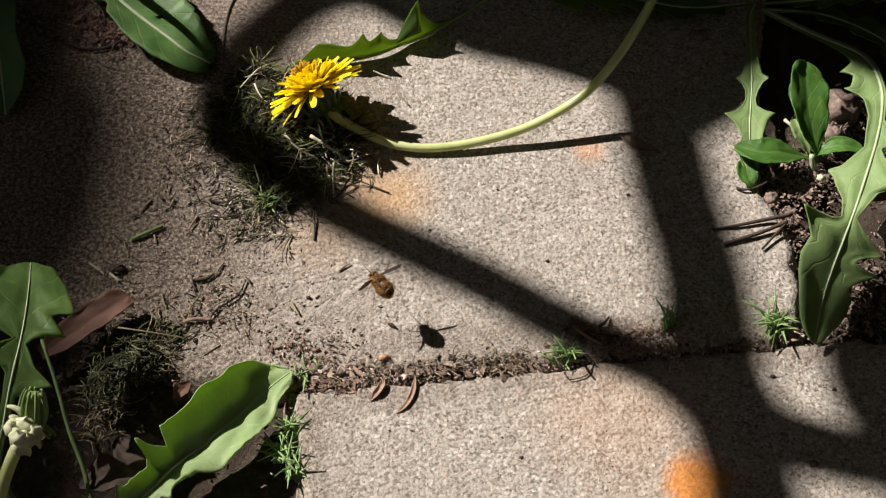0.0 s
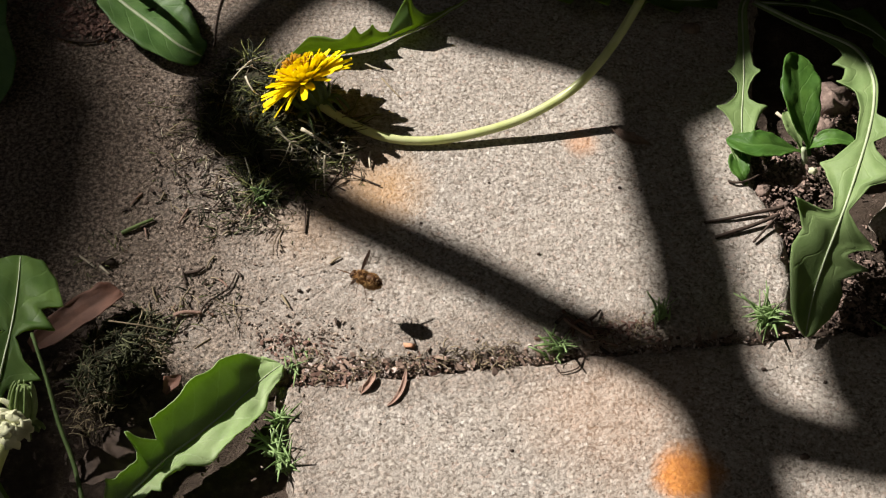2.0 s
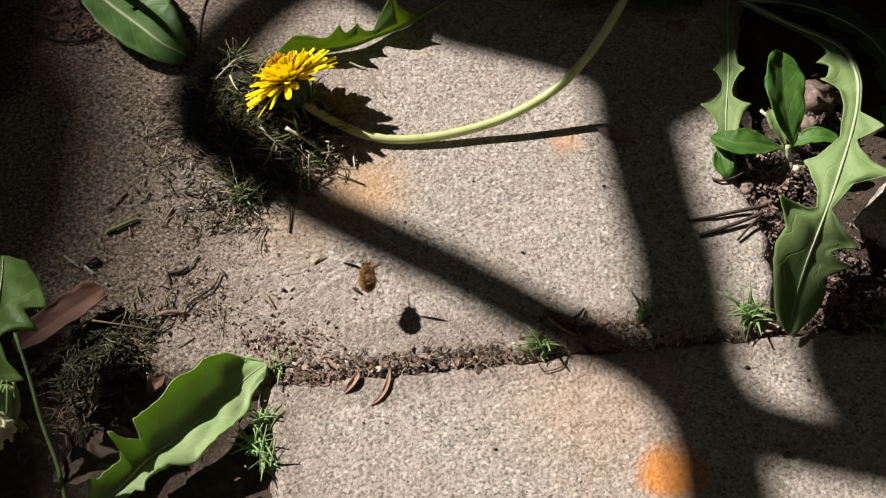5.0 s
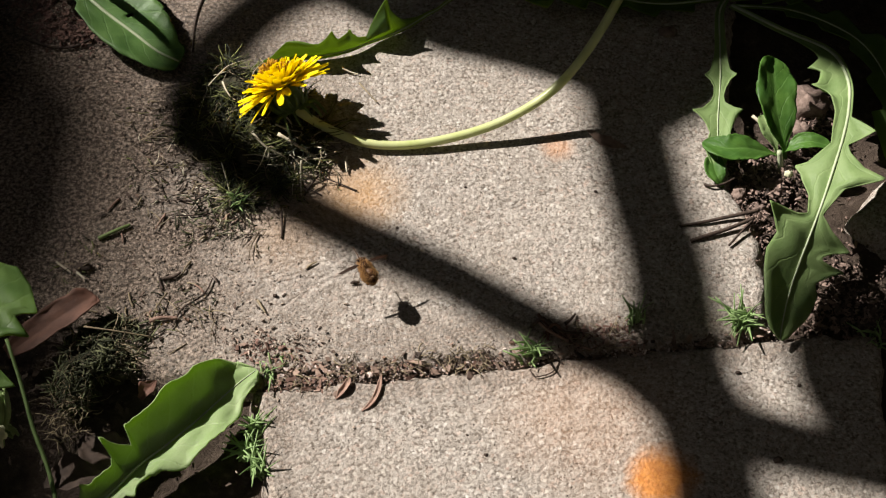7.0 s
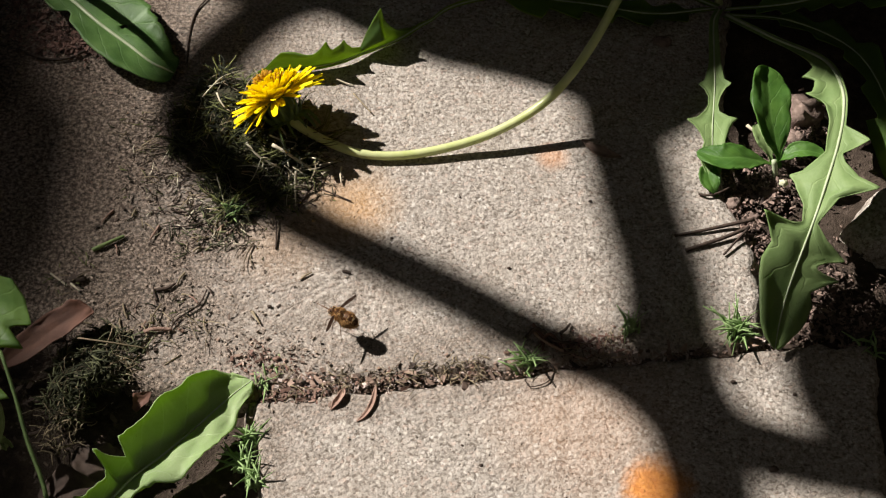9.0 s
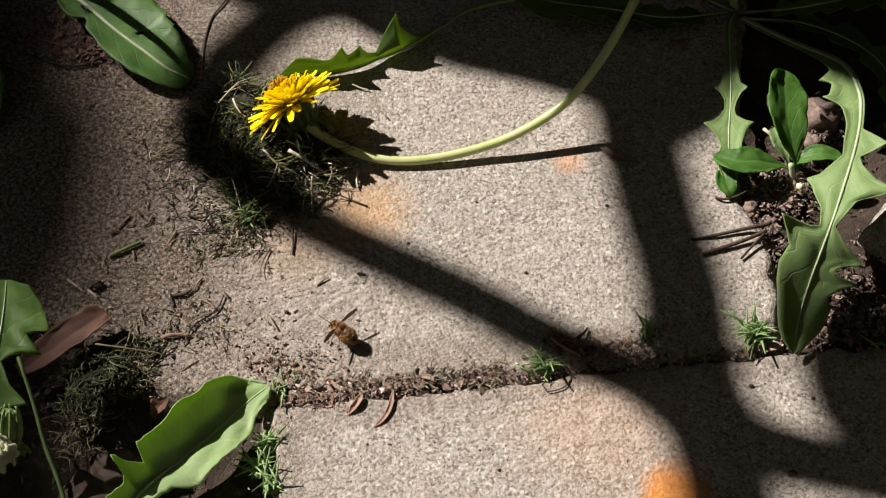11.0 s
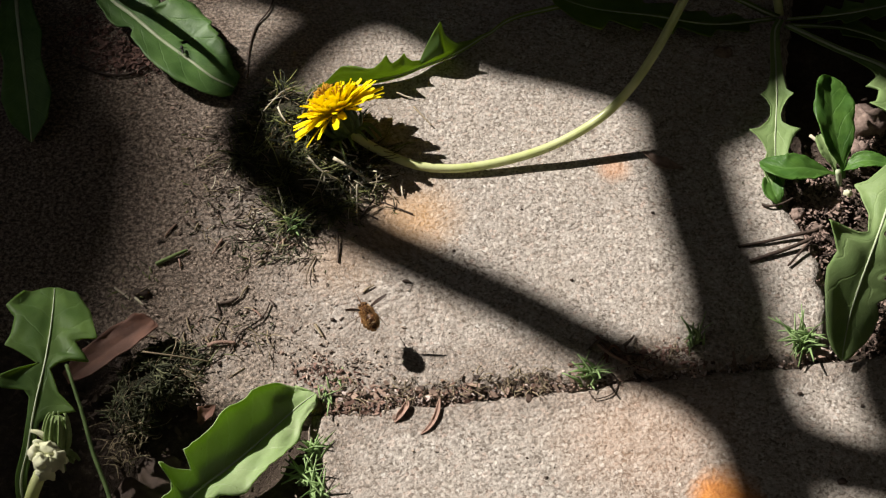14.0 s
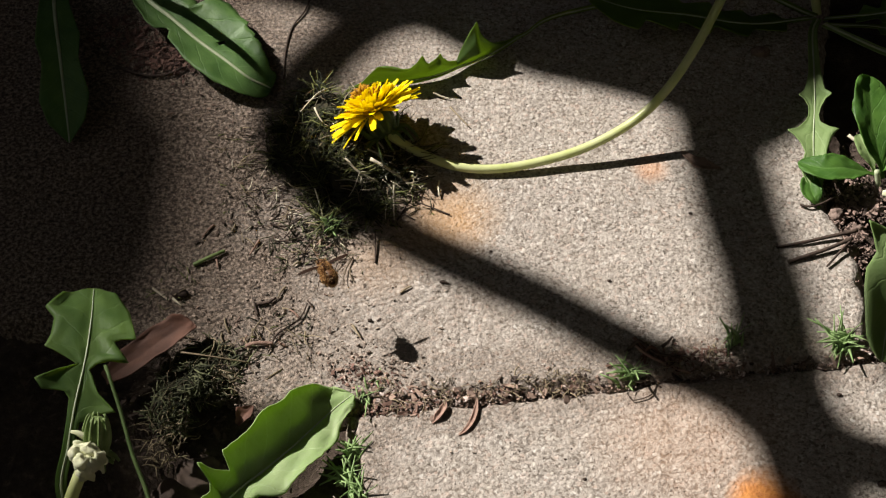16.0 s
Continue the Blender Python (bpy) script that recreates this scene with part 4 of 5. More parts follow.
MOUND = [((-0.066, 0.0812), 0.021, 0.013), ((-0.0518, 0.0696), 0.020, 0.012), ((-0.0744, 0.0631), 0.020, 0.012), ((-0.0591, 0.0519), 0.018, 0.011), ((-0.0435, 0.0560), 0.013, 0.006),
         ((-0.0587, 0.0345), 0.012, 0.003), ((-0.0807, 0.0796), 0.012, 0.008), ((-0.0480, 0.0420), 0.011, 0.004)]
LUMPS = random.Random(71)
for c, r, h in list(MOUND):
    for _ in range(4):
        w, k = LUMPS.uniform(0, 6.3), LUMPS.uniform(0.3, 1.05)
        MOUND.append(((c[0] + r * k * math.cos(w), c[1] + r * k * math.sin(w)), r * LUMPS.uniform(0.18, 0.36), h * LUMPS.uniform(0.8, 1.35) * (1.25 - 0.6 * k)))
HUMMOCK = [((-0.1057, -0.0482), 0.014, 0.005), ((-0.1148, -0.0527), 0.013, 0.005), ((-0.1193, -0.0676), 0.009, 0.003)]


def heap(name, spots, label, seed):
    """The dense body under the moss threads, coloured dark to give shaded gaps."""
    s = Soup()
    for k, (c, r, h) in enumerate(spots):
        s.ball((c[0], c[1], -0.002), (r * 0.85, r * 0.9, h * 0.6), 14, 26, lump=0.8, seed=seed + k)
    ob = new(name, s.mesh(name, SHADED_MOSS_BASE))
    return tagged(ob, label, "moss")


def build_moss():
    heap("moss_cushion", MOUND, "dark moss cushion in the shade under the flower", 3)
    moss("moss_threads", MOUND, 2300, "dark green tangled moss threads", 4, MOSS, (0.004, 0.014), 0.0003, 0.7, 0.2, 6)
    moss("dry_grass", MOUND, 170, "dry straw-coloured grass bits in the moss", 5, STRAW, (0.005, 0.016), 0.00032, 0.45)
    moss("dry_grass", [((-0.0451, 0.0599), 0.018, 0.012), ((-0.0362, 0.0503), 0.013, 0.006), ((-0.0623, 0.0812), 0.020, 0.015), ((-0.0760, 0.0860), 0.012, 0.010)], 40, "pale dry grass bits on the moss", 8, PALE_STRAW, (0.004, 0.014), 0.0003, 0.4, 0.15)
    moss("dry_grass", [((-0.0415, 0.0535), 0.014, 0.010), ((-0.0345, 0.0470), 0.011, 0.006), ((-0.0520, 0.0480), 0.012, 0.010)], 46, "bleached grass bits lying over the moss", 22, PALE_STRAW, (0.005, 0.014), 0.00038, 0.3, 0.12)
    for k, (a, b, c) in enumerate((
            ((-0.0481, 0.0523, 0.0125), (-0.0404, 0.0490, 0.0095), (-0.0295, 0.0457, 0.0020)), ((-0.0588, 0.0523, 0.0135), (-0.0530, 0.0462, 0.0115), (-0.0446, 0.0442, 0.0070)),
            ((-0.0377, 0.0409, 0.0090), (-0.0380, 0.0362, 0.0040), (-0.0376, 0.0287, 0.0008)), ((-0.0495, 0.0576, 0.0125), (-0.0443, 0.0588, 0.0080), (-0.0393, 0.0602, 0.0050)),
            ((-0.0456, 0.0643, 0.0100), (-0.0437, 0.0629, 0.0080), (-0.0427, 0.0609, 0.0060)), ((-0.0193, 0.0486, 0.0030), (-0.0197, 0.0450, 0.0020), (-0.0192, 0.0412, 0.0010)),
            ((-0.0338, 0.0550, 0.0050), (-0.0302, 0.0544, 0.0045), (-0.0271, 0.0543, 0.0030)), ((-0.0794, 0.0779, 0.0140), (-0.0749, 0.0844, 0.0150), (-0.0694, 0.0921, 0.0130)),
            ((-0.0760, 0.0827, 0.0150), (-0.0716, 0.0895, 0.0145), (-0.0649, 0.0965, 0.0110)), ((-0.0733, 0.0794, 0.0150), (-0.0716, 0.0753, 0.0145), (-0.0693, 0.0723, 0.0130)),
            ((-0.0710, 0.0399, 0.0080), (-0.0683, 0.0324, 0.0040), (-0.0662, 0.0249, 0.0010)), ((-0.0522, 0.0452, 0.0120), (-0.0544, 0.0406, 0.0080), (-0.0566, 0.0361, 0.0070)))):
        thick = (0.0008, 0.00055, 0.0007, 0.0004, 0.00045, 0.0006, 0.0004, 0.0004, 0.00045, 0.0005, 0.0004, 0.0003)[k]
        tagged(new("straw", Soup().tube([a, b, c], thick, thick * 0.6, 6, n=8, flat=0.6).mesh("straw", PALE_STRAW)), "pale dry grass straw caught in the moss", "straw", "straws in the moss")
    skirt = [((-0.0871, 0.0240), 0.012, 0.002), ((-0.0790, 0.0330), 0.012, 0.003), ((-0.0660, 0.0180), 0.012, 0.003), ((-0.0930, 0.0440), 0.013, 0.002), ((-0.0760, 0.0160), 0.012, 0.002), ((-0.0985, 0.0560), 0.012, 0.002)]
    moss("dry_grass", skirt, 45, "pale straw bits strewn beside the moss", 18, PALE_STRAW, (0.003, 0.011), 0.00028, 0.15, 0.15)
    moss("twig_bits", skirt, 50, "dark twig bits strewn beside the moss", 19, TWIG, (0.003, 0.012), 0.0003, 0.12, 0.2)
    moss("moss_threads", [skirt[2], skirt[4]], 70, "grey-green moss threads at the cushion's edge", 20, GREY_MOSS, (0.003, 0.011), 0.0003, 0.5, 0.2)
    heap("moss_cushion", HUMMOCK, "small moss hummock beside a dead leaf", 13)
    moss("moss_threads", HUMMOCK, 560, "grey-green moss threads", 14, GREY_MOSS, (0.003, 0.009), 0.00042, 0.5, 0.2, 5)
    moss("dry_grass", HUMMOCK, 160, "dry grass bits over soil", 15, STRAW, (0.004, 0.012), 0.00022, 0.3)
    moss("dry_grass", [((-0.1183, -0.0777), 0.008, 0.006), ((-0.1205, -0.0850), 0.006, 0.003)], 110, "round lump of dry thatch on the soil", 21, STRAW, (0.003, 0.008), 0.0003, 0.3, 0.25)
    fringe = [((-0.0907, 0.0424), 0.028, 0.003), ((-0.0774, 0.027), 0.022, 0.003), ((-0.1028, 0.068), 0.016, 0.002), ((-0.0265, 0.0456), 0.012, 0.002), ((-0.0537, 0.024), 0.02, 0.003), ((-0.0402, 0.0331), 0.012, 0.002), ((-0.1268, -0.0084), 0.014, 0.003), ((-0.0837, -0.0307), 0.018, 0.003)]
    moss("dry_grass", fringe, 95, "scattered dry grass bits on the slab", 16, STRAW, (0.004, 0.014), 0.0003, 0.12, 0.12)
    moss("moss_threads", fringe, 200, "scattered dark moss crumbs", 17, MOSS, (0.001, 0.005), 0.00032, 0.2, 0.15)


def tuft(at, count, length, lean, seed, label, towards=None):
    rng = random.Random(seed)
    t = thing("grass_tuft", at, label, "grass", "grass tufts in the joints")
    length *= 0.88
    for k in range(int(count * 1.5)):
        a = rng.uniform(0, 2 * math.pi)
        o = Vector((math.cos(a), math.sin(a), 0)) * rng.uniform(0.3, 1) * lean
        if towards:
            o += Vector((*towards, 0)) * lean
        l = length * rng.uniform(0.4, 1.0)
        p = Vector(at) + Vector((rng.uniform(-1, 1), rng.uniform(-1, 1), 0)) * length * 0.22
        rise = rng.uniform(0.35, 0.8)
        pts = [p, p + (Vector((0, 0, 0.85)) + o * 0.35) * l * 0.5, p + (Vector((0, 0, rise)) + o) * l]
        part("blade", Soup().tube(pts, 0.00105, 0.00025, 4, n=5, flat=0.4), GRASS, t)


def build_grass():
    tuft((0.0558, -0.0486, -0.004), 24, 0.018, 0.8, 51, "small bright green grass tuft in the paving joint")
    tuft((0.1394, -0.0326, -0.003), 34, 0.021, 0.8, 52, "bright green grass tuft beside a dandelion leaf")
    tuft((0.0975, -0.0324, -0.001), 11, 0.018, 1.0, 53, "sparse grey-green grass tuft in the shade")
    tuft((-0.0456, -0.0572, -0.004), 22, 0.012, 1.0, 54, "low green grass tuft by the leaf tip")
    tuft((-0.0406, -0.0498, -0.004), 14, 0.010, 1.0, 55, "low green grass tuft in the joint")
    tuft((-0.0631, 0.024, 0), 12, 0.013, 0.9, 56, "grey-green grass blades at the moss edge")
    tuft((-0.0482, -0.0825, -0.004), 24, 0.013, 1.0, 57, "dark green grass tuft beside the slab")
    tuft((-0.051, -0.0922, -0.005), 32, 0.015, 1.0, 58, "dark green grass tuft under the big leaf")
    tuft((-0.0462, -0.1, -0.004), 24, 0.014, 1.0, 59, "green grass tuft beside the slab")
    tuft((0.1911, -0.0396, -0.006), 8, 0.02, 0.8, 60, "small green grass tuft in soil")


build_moss()
build_grass()


# ---- litter ----
def scatter(name, label, count, where, size, material, seed, flat=0.4, z=0.0):
    """Loose crumbs strewn along a band: where = (start, end, half-width) pieces."""
    rng = random.Random(seed)
    s = Soup()
    for _ in range(count):
        a, b, w = rng.choice(where)
        f = rng.random()
        x = a[0] + (b[0] - a[0]) * f + rng.gauss(0, w)
        y = a[1] + (b[1] - a[1]) * f + rng.gauss(0, w)
        k = rng.uniform(*size) * rng.choice((0.6, 0.8, 1.0, 1.3))
        turn = Euler((rng.uniform(-0.5, 0.5), rng.uniform(-0.5, 0.5), rng.uniform(0, 6.3))).to_matrix()
        s.chip((x, y, z + k * 0.3 + rng.uniform(0, 0.001)), (k * rng.uniform(0.8, 3.2), k, k * flat * rng.uniform(0.4, 1)), turn, rng)
    ob = new(name, s.mesh(name, material, False))
    return tagged(ob, label, "litter", kind="stuff")


JOINT = [((-0.0528, -0.0618), (0.0034, -0.0568), 0.0028), ((0.0034, -0.0560), (0.0469, -0.0505), 0.0022), ((0.0469, -0.0492), (0.1107, -0.0422), 0.0026), ((-0.0526, -0.0629), (-0.0223, -0.0636), 0.003), ((0.1063, -0.0422), (0.153, -0.0363), 0.0022), ((0.069, -0.0439), (0.1133, -0.038), 0.0026), ((-0.0402, -0.0565), (0.012, -0.0530), 0.0018)]
STRAY = [((-0.0600, -0.0460), (-0.0330, -0.0475), 0.0040), ((-0.0500, -0.0500), (0.0100, -0.0490), 0.0030), ((0.0077, -0.0490), (0.0557, -0.0455), 0.0022), ((0.0557, -0.0460), (0.1085, -0.0415), 0.0022)]


def twig(points, r0, r1, label, material=TWIG, name="twig"):
    ob = new(name, Soup().tube(points, r0, r1, 7, n=6 * (len(points) - 1)).mesh(name, material))
    return tagged(ob, label, "twig" if name == "twig" else "litter")


def curl(name, mid, half, label, material, category, up=(0, 0, 1), cup=0.4, seed=0):
    """A loose dry leaf or husk, curled about its length."""
    t = thing(name, mid[0], label, category)
    leaf(t, mid, half, material, up=up, cup=cup, sweep=0, seed=seed, ripple=0.16, rib=0, rows=24)


def build_litter():
    scatter("joint_litter", "brown crumbs of bark and husk filling the joint", 9000, JOINT, (0.00013, 0.00045), CHIP, 61, 0.5, -0.0035)
    scatter("joint_grit", "pale grit in the joint", 1700, JOINT, (0.0002, 0.0005), PALE_CLOD, 62, 0.8, -0.003)
    scatter("joint_slivers", "dark slivers of bark and leaf in the joint", 260, JOINT, (0.0005, 0.0012), CHIP, 70, 0.3, -0.0012)
    scatter("joint_husks", "pale husk flakes in the joint", 150, JOINT, (0.0004, 0.0009), PALE_CLOD, 71, 0.35, -0.0012)
    scatter("stray_crumbs", "leaf and bark crumbs strewn along the slab's edge", 90, STRAY, (0.0002, 0.0006), CHIP, 75, 0.4, 0)
    scatter("stray_flakes", "red-brown leaf flakes strewn along the slab's edge", 26, STRAY[:1], (0.0003, 0.0009), RED_FLAKE, 76, 0.25, 0)
    scatter("joint_flakes", "red-brown leaf flakes along the joint", 170, [*JOINT[:4], ((-0.0450, -0.0660), (-0.0250, -0.0650), 0.0016)], (0.0003, 0.0008), RED_FLAKE, 73, 0.25, -0.0006)
    moss("joint_fibres", [((-0.0377, -0.0600), 0.008, 0.002), ((-0.0161, -0.0590), 0.007, 0.002), ((0.0004, -0.0555), 0.006, 0.002), ((0.0150, -0.0540), 0.006, 0.002), ((0.0270, -0.0530), 0.006, 0.002), ((0.0379, -0.0515), 0.006, 0.002), ((0.075, -0.042), 0.006, 0.002), ((0.090, -0.040), 0.006, 0.002)],
         260, "fine rootlets and straw fibres in the joint", 74, STRAW, (0.002, 0.007), 0.00022, 0.15, 0.2)
    scatter("slab_grit", "loose grit on the slab", 420, [((-0.128, 0.0179), (-0.0586, -0.0388), 0.03), ((-0.1248, 0.088), (-0.1046, 0.0179), 0.03), ((-0.0582, -0.0441), (-0.0275, -0.0441), 0.008)], (0.00018, 0.00045), GRIT, 63, 0.8, 0)
    scatter("soil_crumbs", "dry pinkish soil crumbs round the weeds", 2600, [((0.1361, 0.0302), (0.1548, 0.0122), 0.006), ((0.1472, 0.0456), (0.1662, 0.0456), 0.009), ((0.1768, 0.0879), (0.1813, 0.068), 0.006)], (0.00015, 0.0007), EARTH, 64, 0.8, -0.003)
    scatter("soil_litter", "brown leaf crumbs on the soil", 700, [((-0.1541, -0.0225), (-0.0917, -0.0996), 0.03), ((-0.1791, -0.0335), (-0.1432, -0.0901), 0.03), ((0.1638, -0.0221), (0.1905, -0.022), 0.015)], (0.0003, 0.0010), SHADED_LEAF, 65, 0.35, -0.004)
    scatter("soil_crumbs", "dark earth crumbs on the soil beside the slab", 1500, [((0.160, 0.010), (0.198, -0.030), 0.012), ((0.165, -0.026), (0.205, -0.026), 0.008)], (0.0002, 0.0008), EARTH, 77, 0.8, -0.008)
    scatter("leaf_crumbs", "reddish-brown leaf crumbs on the slab", 240, [((-0.1644, 0.1375), (-0.1444, 0.1229), 0.009), ((-0.0590, -0.0480), (-0.0330, -0.0520), 0.003)], (0.0002, 0.0006), RED_CHIP, 66, 0.4, 0)
    scatter("leaf_crumbs", "heap of reddish-brown leaf crumbs on the slab", 900, [((-0.1766, 0.1487), (-0.1441, 0.1211), 0.008), ((-0.1551, 0.1265), (-0.1337, 0.1193), 0.004)], (0.00025, 0.0009), RED_CHIP, 68, 0.4, 0)
    scatter("slab_grit", "dark and pale grit trodden into the dirty slab", 2600, [((-0.1431, 0.0948), (-0.1046, 0.0179), 0.03), ((-0.0976, 0.0179), (-0.059, -0.0334), 0.025), ((-0.1249, -0.0055), (-0.0719, -0.0388), 0.018), ((-0.1056, 0.0948), (-0.0838, 0.0455), 0.015)], (0.00014, 0.00034), GRIT, 69, 0.9, 0)
    scatter("twig_bits", "dark twig bits and moss crumbs strewn on the slab", 330, [((-0.1449, 0.055), (-0.0958, 0.0003), 0.025), ((-0.1002, -0.0224), (-0.0719, -0.0388), 0.015), ((-0.1005, 0.0455), (-0.0623, 0.012), 0.014), ((-0.1395, 0.1052), (-0.1028, 0.068), 0.02), ((-0.067, -0.0441), (-0.0318, -0.0462), 0.004)], (0.0002, 0.0006), CHIP, 67, 0.5, 0)
    for k, (c, r) in enumerate((((0.1525, 0.0259, -0.004), 0.004), ((0.1616, 0.0405, -0.005), 0.005), ((0.1452, 0.0342, -0.003), 0.0035), ((0.1795, 0.0856, -0.003), 0.010), ((0.1762, 0.0707, -0.003), 0.005), ((0.1475, 0.0146, -0.003), 0.0045))):
        ob = new("soil_clod", Soup().ball(c, (r, r * 0.9, r * 0.7), 10, 14, lump=0.6, seed=k).mesh("soil_clod", CLOD))
        tagged(ob, "dry pinkish-brown clod of soil", "soil", "soil clods")
    twig([(-0.0908, 0.111, 0.0005), (-0.0912, 0.1295, 0.0006), (-0.0894, 0.1442, 0.0006), (-0.0841, 0.156, 0.0008), (-0.0818, 0.1743, 0.001)], 0.0004, 0.0004, "thin dark wiry stalk on the slab")
    twig([(-0.1676, 0.1185, 0.001), (-0.1552, 0.113, 0.0012), (-0.1449, 0.1125, 0.0012), (-0.1364, 0.1174, 0.0016)], 0.0007, 0.0005, "dark curved stalk on the dirty slab")
    twig([(-0.1186, 0.0045, 0.0012), (-0.1122, 0.0084, 0.0015), (-0.1066, 0.0119, 0.0012)], 0.0009, 0.0007, "short green stem cutting on the slab", BUD)
    twig([(0.1186, 0.0143, 0.0006), (0.1298, 0.0164, 0.0014), (0.1392, 0.0187, 0.0018), (0.1518, 0.0213, 0.003)], 0.0006, 0.0009, "thin brown twig at the slab's edge")
    twig([(0.1224, 0.0065, 0.0008), (0.1309, 0.0096, 0.0014), (0.1385, 0.0125, 0.0018), (0.1494, 0.0172, 0.003)], 0.0009, 0.0008, "dark brown twig at the slab's edge")
    twig([(0.1377, 0.0043, 0.001), (0.1433, 0.0106, 0.002), (0.1494, 0.0172, 0.003)], 0.0005, 0.0005, "brown twig at the slab's edge", TWIG)
    twig([(-0.0842, -0.0386, 0.0008), (-0.0815, -0.0302, 0.001), (-0.0753, -0.0247, 0.001), (-0.0723, -0.0206, 0.001), (-0.0706, -0.0146, 0.0008)], 0.0004, 0.0003, "crooked dark twig on the slab")
    twig([(-0.0445, 0.0062, 0.0006), (-0.0447, 0.0142, 0.001), (-0.0455, 0.0217, 0.002)], 0.0004, 0.0004, "thin dark straw on the slab")
    twig([(-0.1168, -0.0437, 0.008), (-0.1052, -0.0455, 0.008), (-0.0905, -0.0456, 0.004)], 0.0004, 0.0003, "pale straw on the moss", STRAW)
    twig([(-0.0234, 0.1007, 0.002), (-0.0199, 0.0991, 0.0012), (-0.0161, 0.0981, 0.0008)], 0.0005, 0.0003, "pale straw on the slab", PALE_STRAW)
    twig([(-0.0158, 0.0928, 0.001), (-0.0117, 0.0868, 0.0012), (-0.0076, 0.0813, 0.001)], 0.0004, 0.0003, "pale straw on the slab", STRAW)
    twig([(0.0622, -0.0467, 0.001), (0.0664, -0.0513, 0), (0.0639, -0.0577, 0.001), (0.0573, -0.0603, 0.001), (0.0552, -0.0577, 0.001)], 0.0003, 0.0002, "curled dark rootlet by the joint")
    twig([(0.0584, -0.0339, 0.001), (0.0635, -0.0407, 0.003), (0.0722, -0.0439, 0), (0.0796, -0.0477, 0.001)], 0.0007, 0.0005, "pale rootlet in the joint", PALE_CHIP)
    twig([(-0.0364, 0.0289, 0.0006), (-0.0332, 0.0356, 0.0010), (-0.0295, 0.0398, 0.0030)], 0.0005, 0.0003, "dark twig propped on the moss")
    twig([(-0.0374, 0.0337, 0.0007), (-0.0330, 0.0312, 0.0008), (-0.0291, 0.0288, 0.0007)], 0.0003, 0.0003, "thin dark rootlet on the slab")
    twig([(-0.0280, 0.0372, 0.0020), (-0.0213, 0.0347, 0.0010), (-0.0146, 0.0316, 0.0007)], 0.0003, 0.0003, "thin dark rootlet on the slab")
    twig([(-0.0891, 0.0264, 0.0010), (-0.0831, 0.0249, 0.0010), (-0.0763, 0.0286, 0.0020)], 0.0005, 0.0003, "dark twig beside the moss")
    twig([(-0.0883, 0.0175, 0.0008), (-0.0813, 0.0175, 0.0008), (-0.0756, 0.0194, 0.0010)], 0.0004, 0.0003, "thin dark twig beside the moss")
    twig([(0.1540, 0.0710, 0.0060), (0.1594, 0.0647, 0.0050), (0.1638, 0.0565, 0.0020)], 0.0008, 0.0006, "pale broken stick beside the seedling", PALE_STRAW)
    twig([(0.1306, 0.0366, 0.0010), (0.1339, 0.0353, 0.0015), (0.1392, 0.0368, 0.0015), (0.1460, 0.0416, 0.0010)], 0.0006, 0.0004, "crooked dark rootlet at the slab's edge")
    twig([(-0.1339, -0.0073, 0.0010), (-0.1302, -0.0105, 0.0014), (-0.1265, -0.0133, 0.0010)], 0.0005, 0.0004, "short pale straw on the dirty slab", PALE_STRAW)
    twig([(-0.1250, -0.0124, 0.0010), (-0.1231, -0.0143, 0.0013), (-0.1211, -0.0161, 0.0010)], 0.0005, 0.0004, "short pale straw on the dirty slab", PALE_STRAW)
    twig([(-0.1029, -0.0473, 0.0020), (-0.0999, -0.0494, 0.0020), (-0.0965, -0.0514, 0.0010)], 0.0009, 0.0006, "pale splinter of wood beside the moss", PALE_STRAW)
    ob = new("husk", Soup().ball((0.1668, 0.0423, 0.0015), (0.0019, 0.0017, 0.0014), 8, 10, lump=0.6, seed=5).mesh("husk", FLUFF))
    tagged(ob, "small pale yellow seed husk on the soil", "husk")
    ob = new("soil_clod", Soup().ball((-0.1226, -0.0101, 0.0012), (0.0034, 0.0022, 0.0014), 8, 12, lump=0.7, seed=6).mesh("soil_clod", TWIG))
    tagged(ob, "dark crumb of earth on the dirty slab", "soil", "soil clods")
    rng = random.Random(88)
    for k in range(26):
        x, y = rng.choice(((-0.098, 0.022), (-0.085, -0.028), (-0.06, 0.012), (-0.105, -0.032), (-0.07, 0.045)))
        a = Vector((x + rng.gauss(0, 0.012), y + rng.gauss(0, 0.009), 0.0006))
        w, l = rng.uniform(0, 6.3), rng.uniform(0.003, 0.009)
        b = a + Vector((math.cos(w) * l, math.sin(w) * l, 0.0004))
        twig([a, (a + b) / 2 + Vector((rng.gauss(0, 0.0003), rng.gauss(0, 0.0003), 0.0003)), b], rng.uniform(0.0003, 0.0007), 0.0003,
             "short dry twig on the dirty slab", rng.choice((TWIG, TWIG, STRAW, PALE_CHIP)))
    twig([(-0.0907, -0.0153, 0.001), (-0.0862, -0.0144, 0.0012), (-0.0835, -0.0119, 0.001)], 0.0008, 0.0005, "short dark twig on the slab")
    twig([(-0.0933, -0.0359, 0.001), (-0.0888, -0.0347, 0.0016), (-0.0825, -0.0345, 0.001)], 0.0010, 0.0007, "brown strip of bark on the slab", PALE_CHIP)
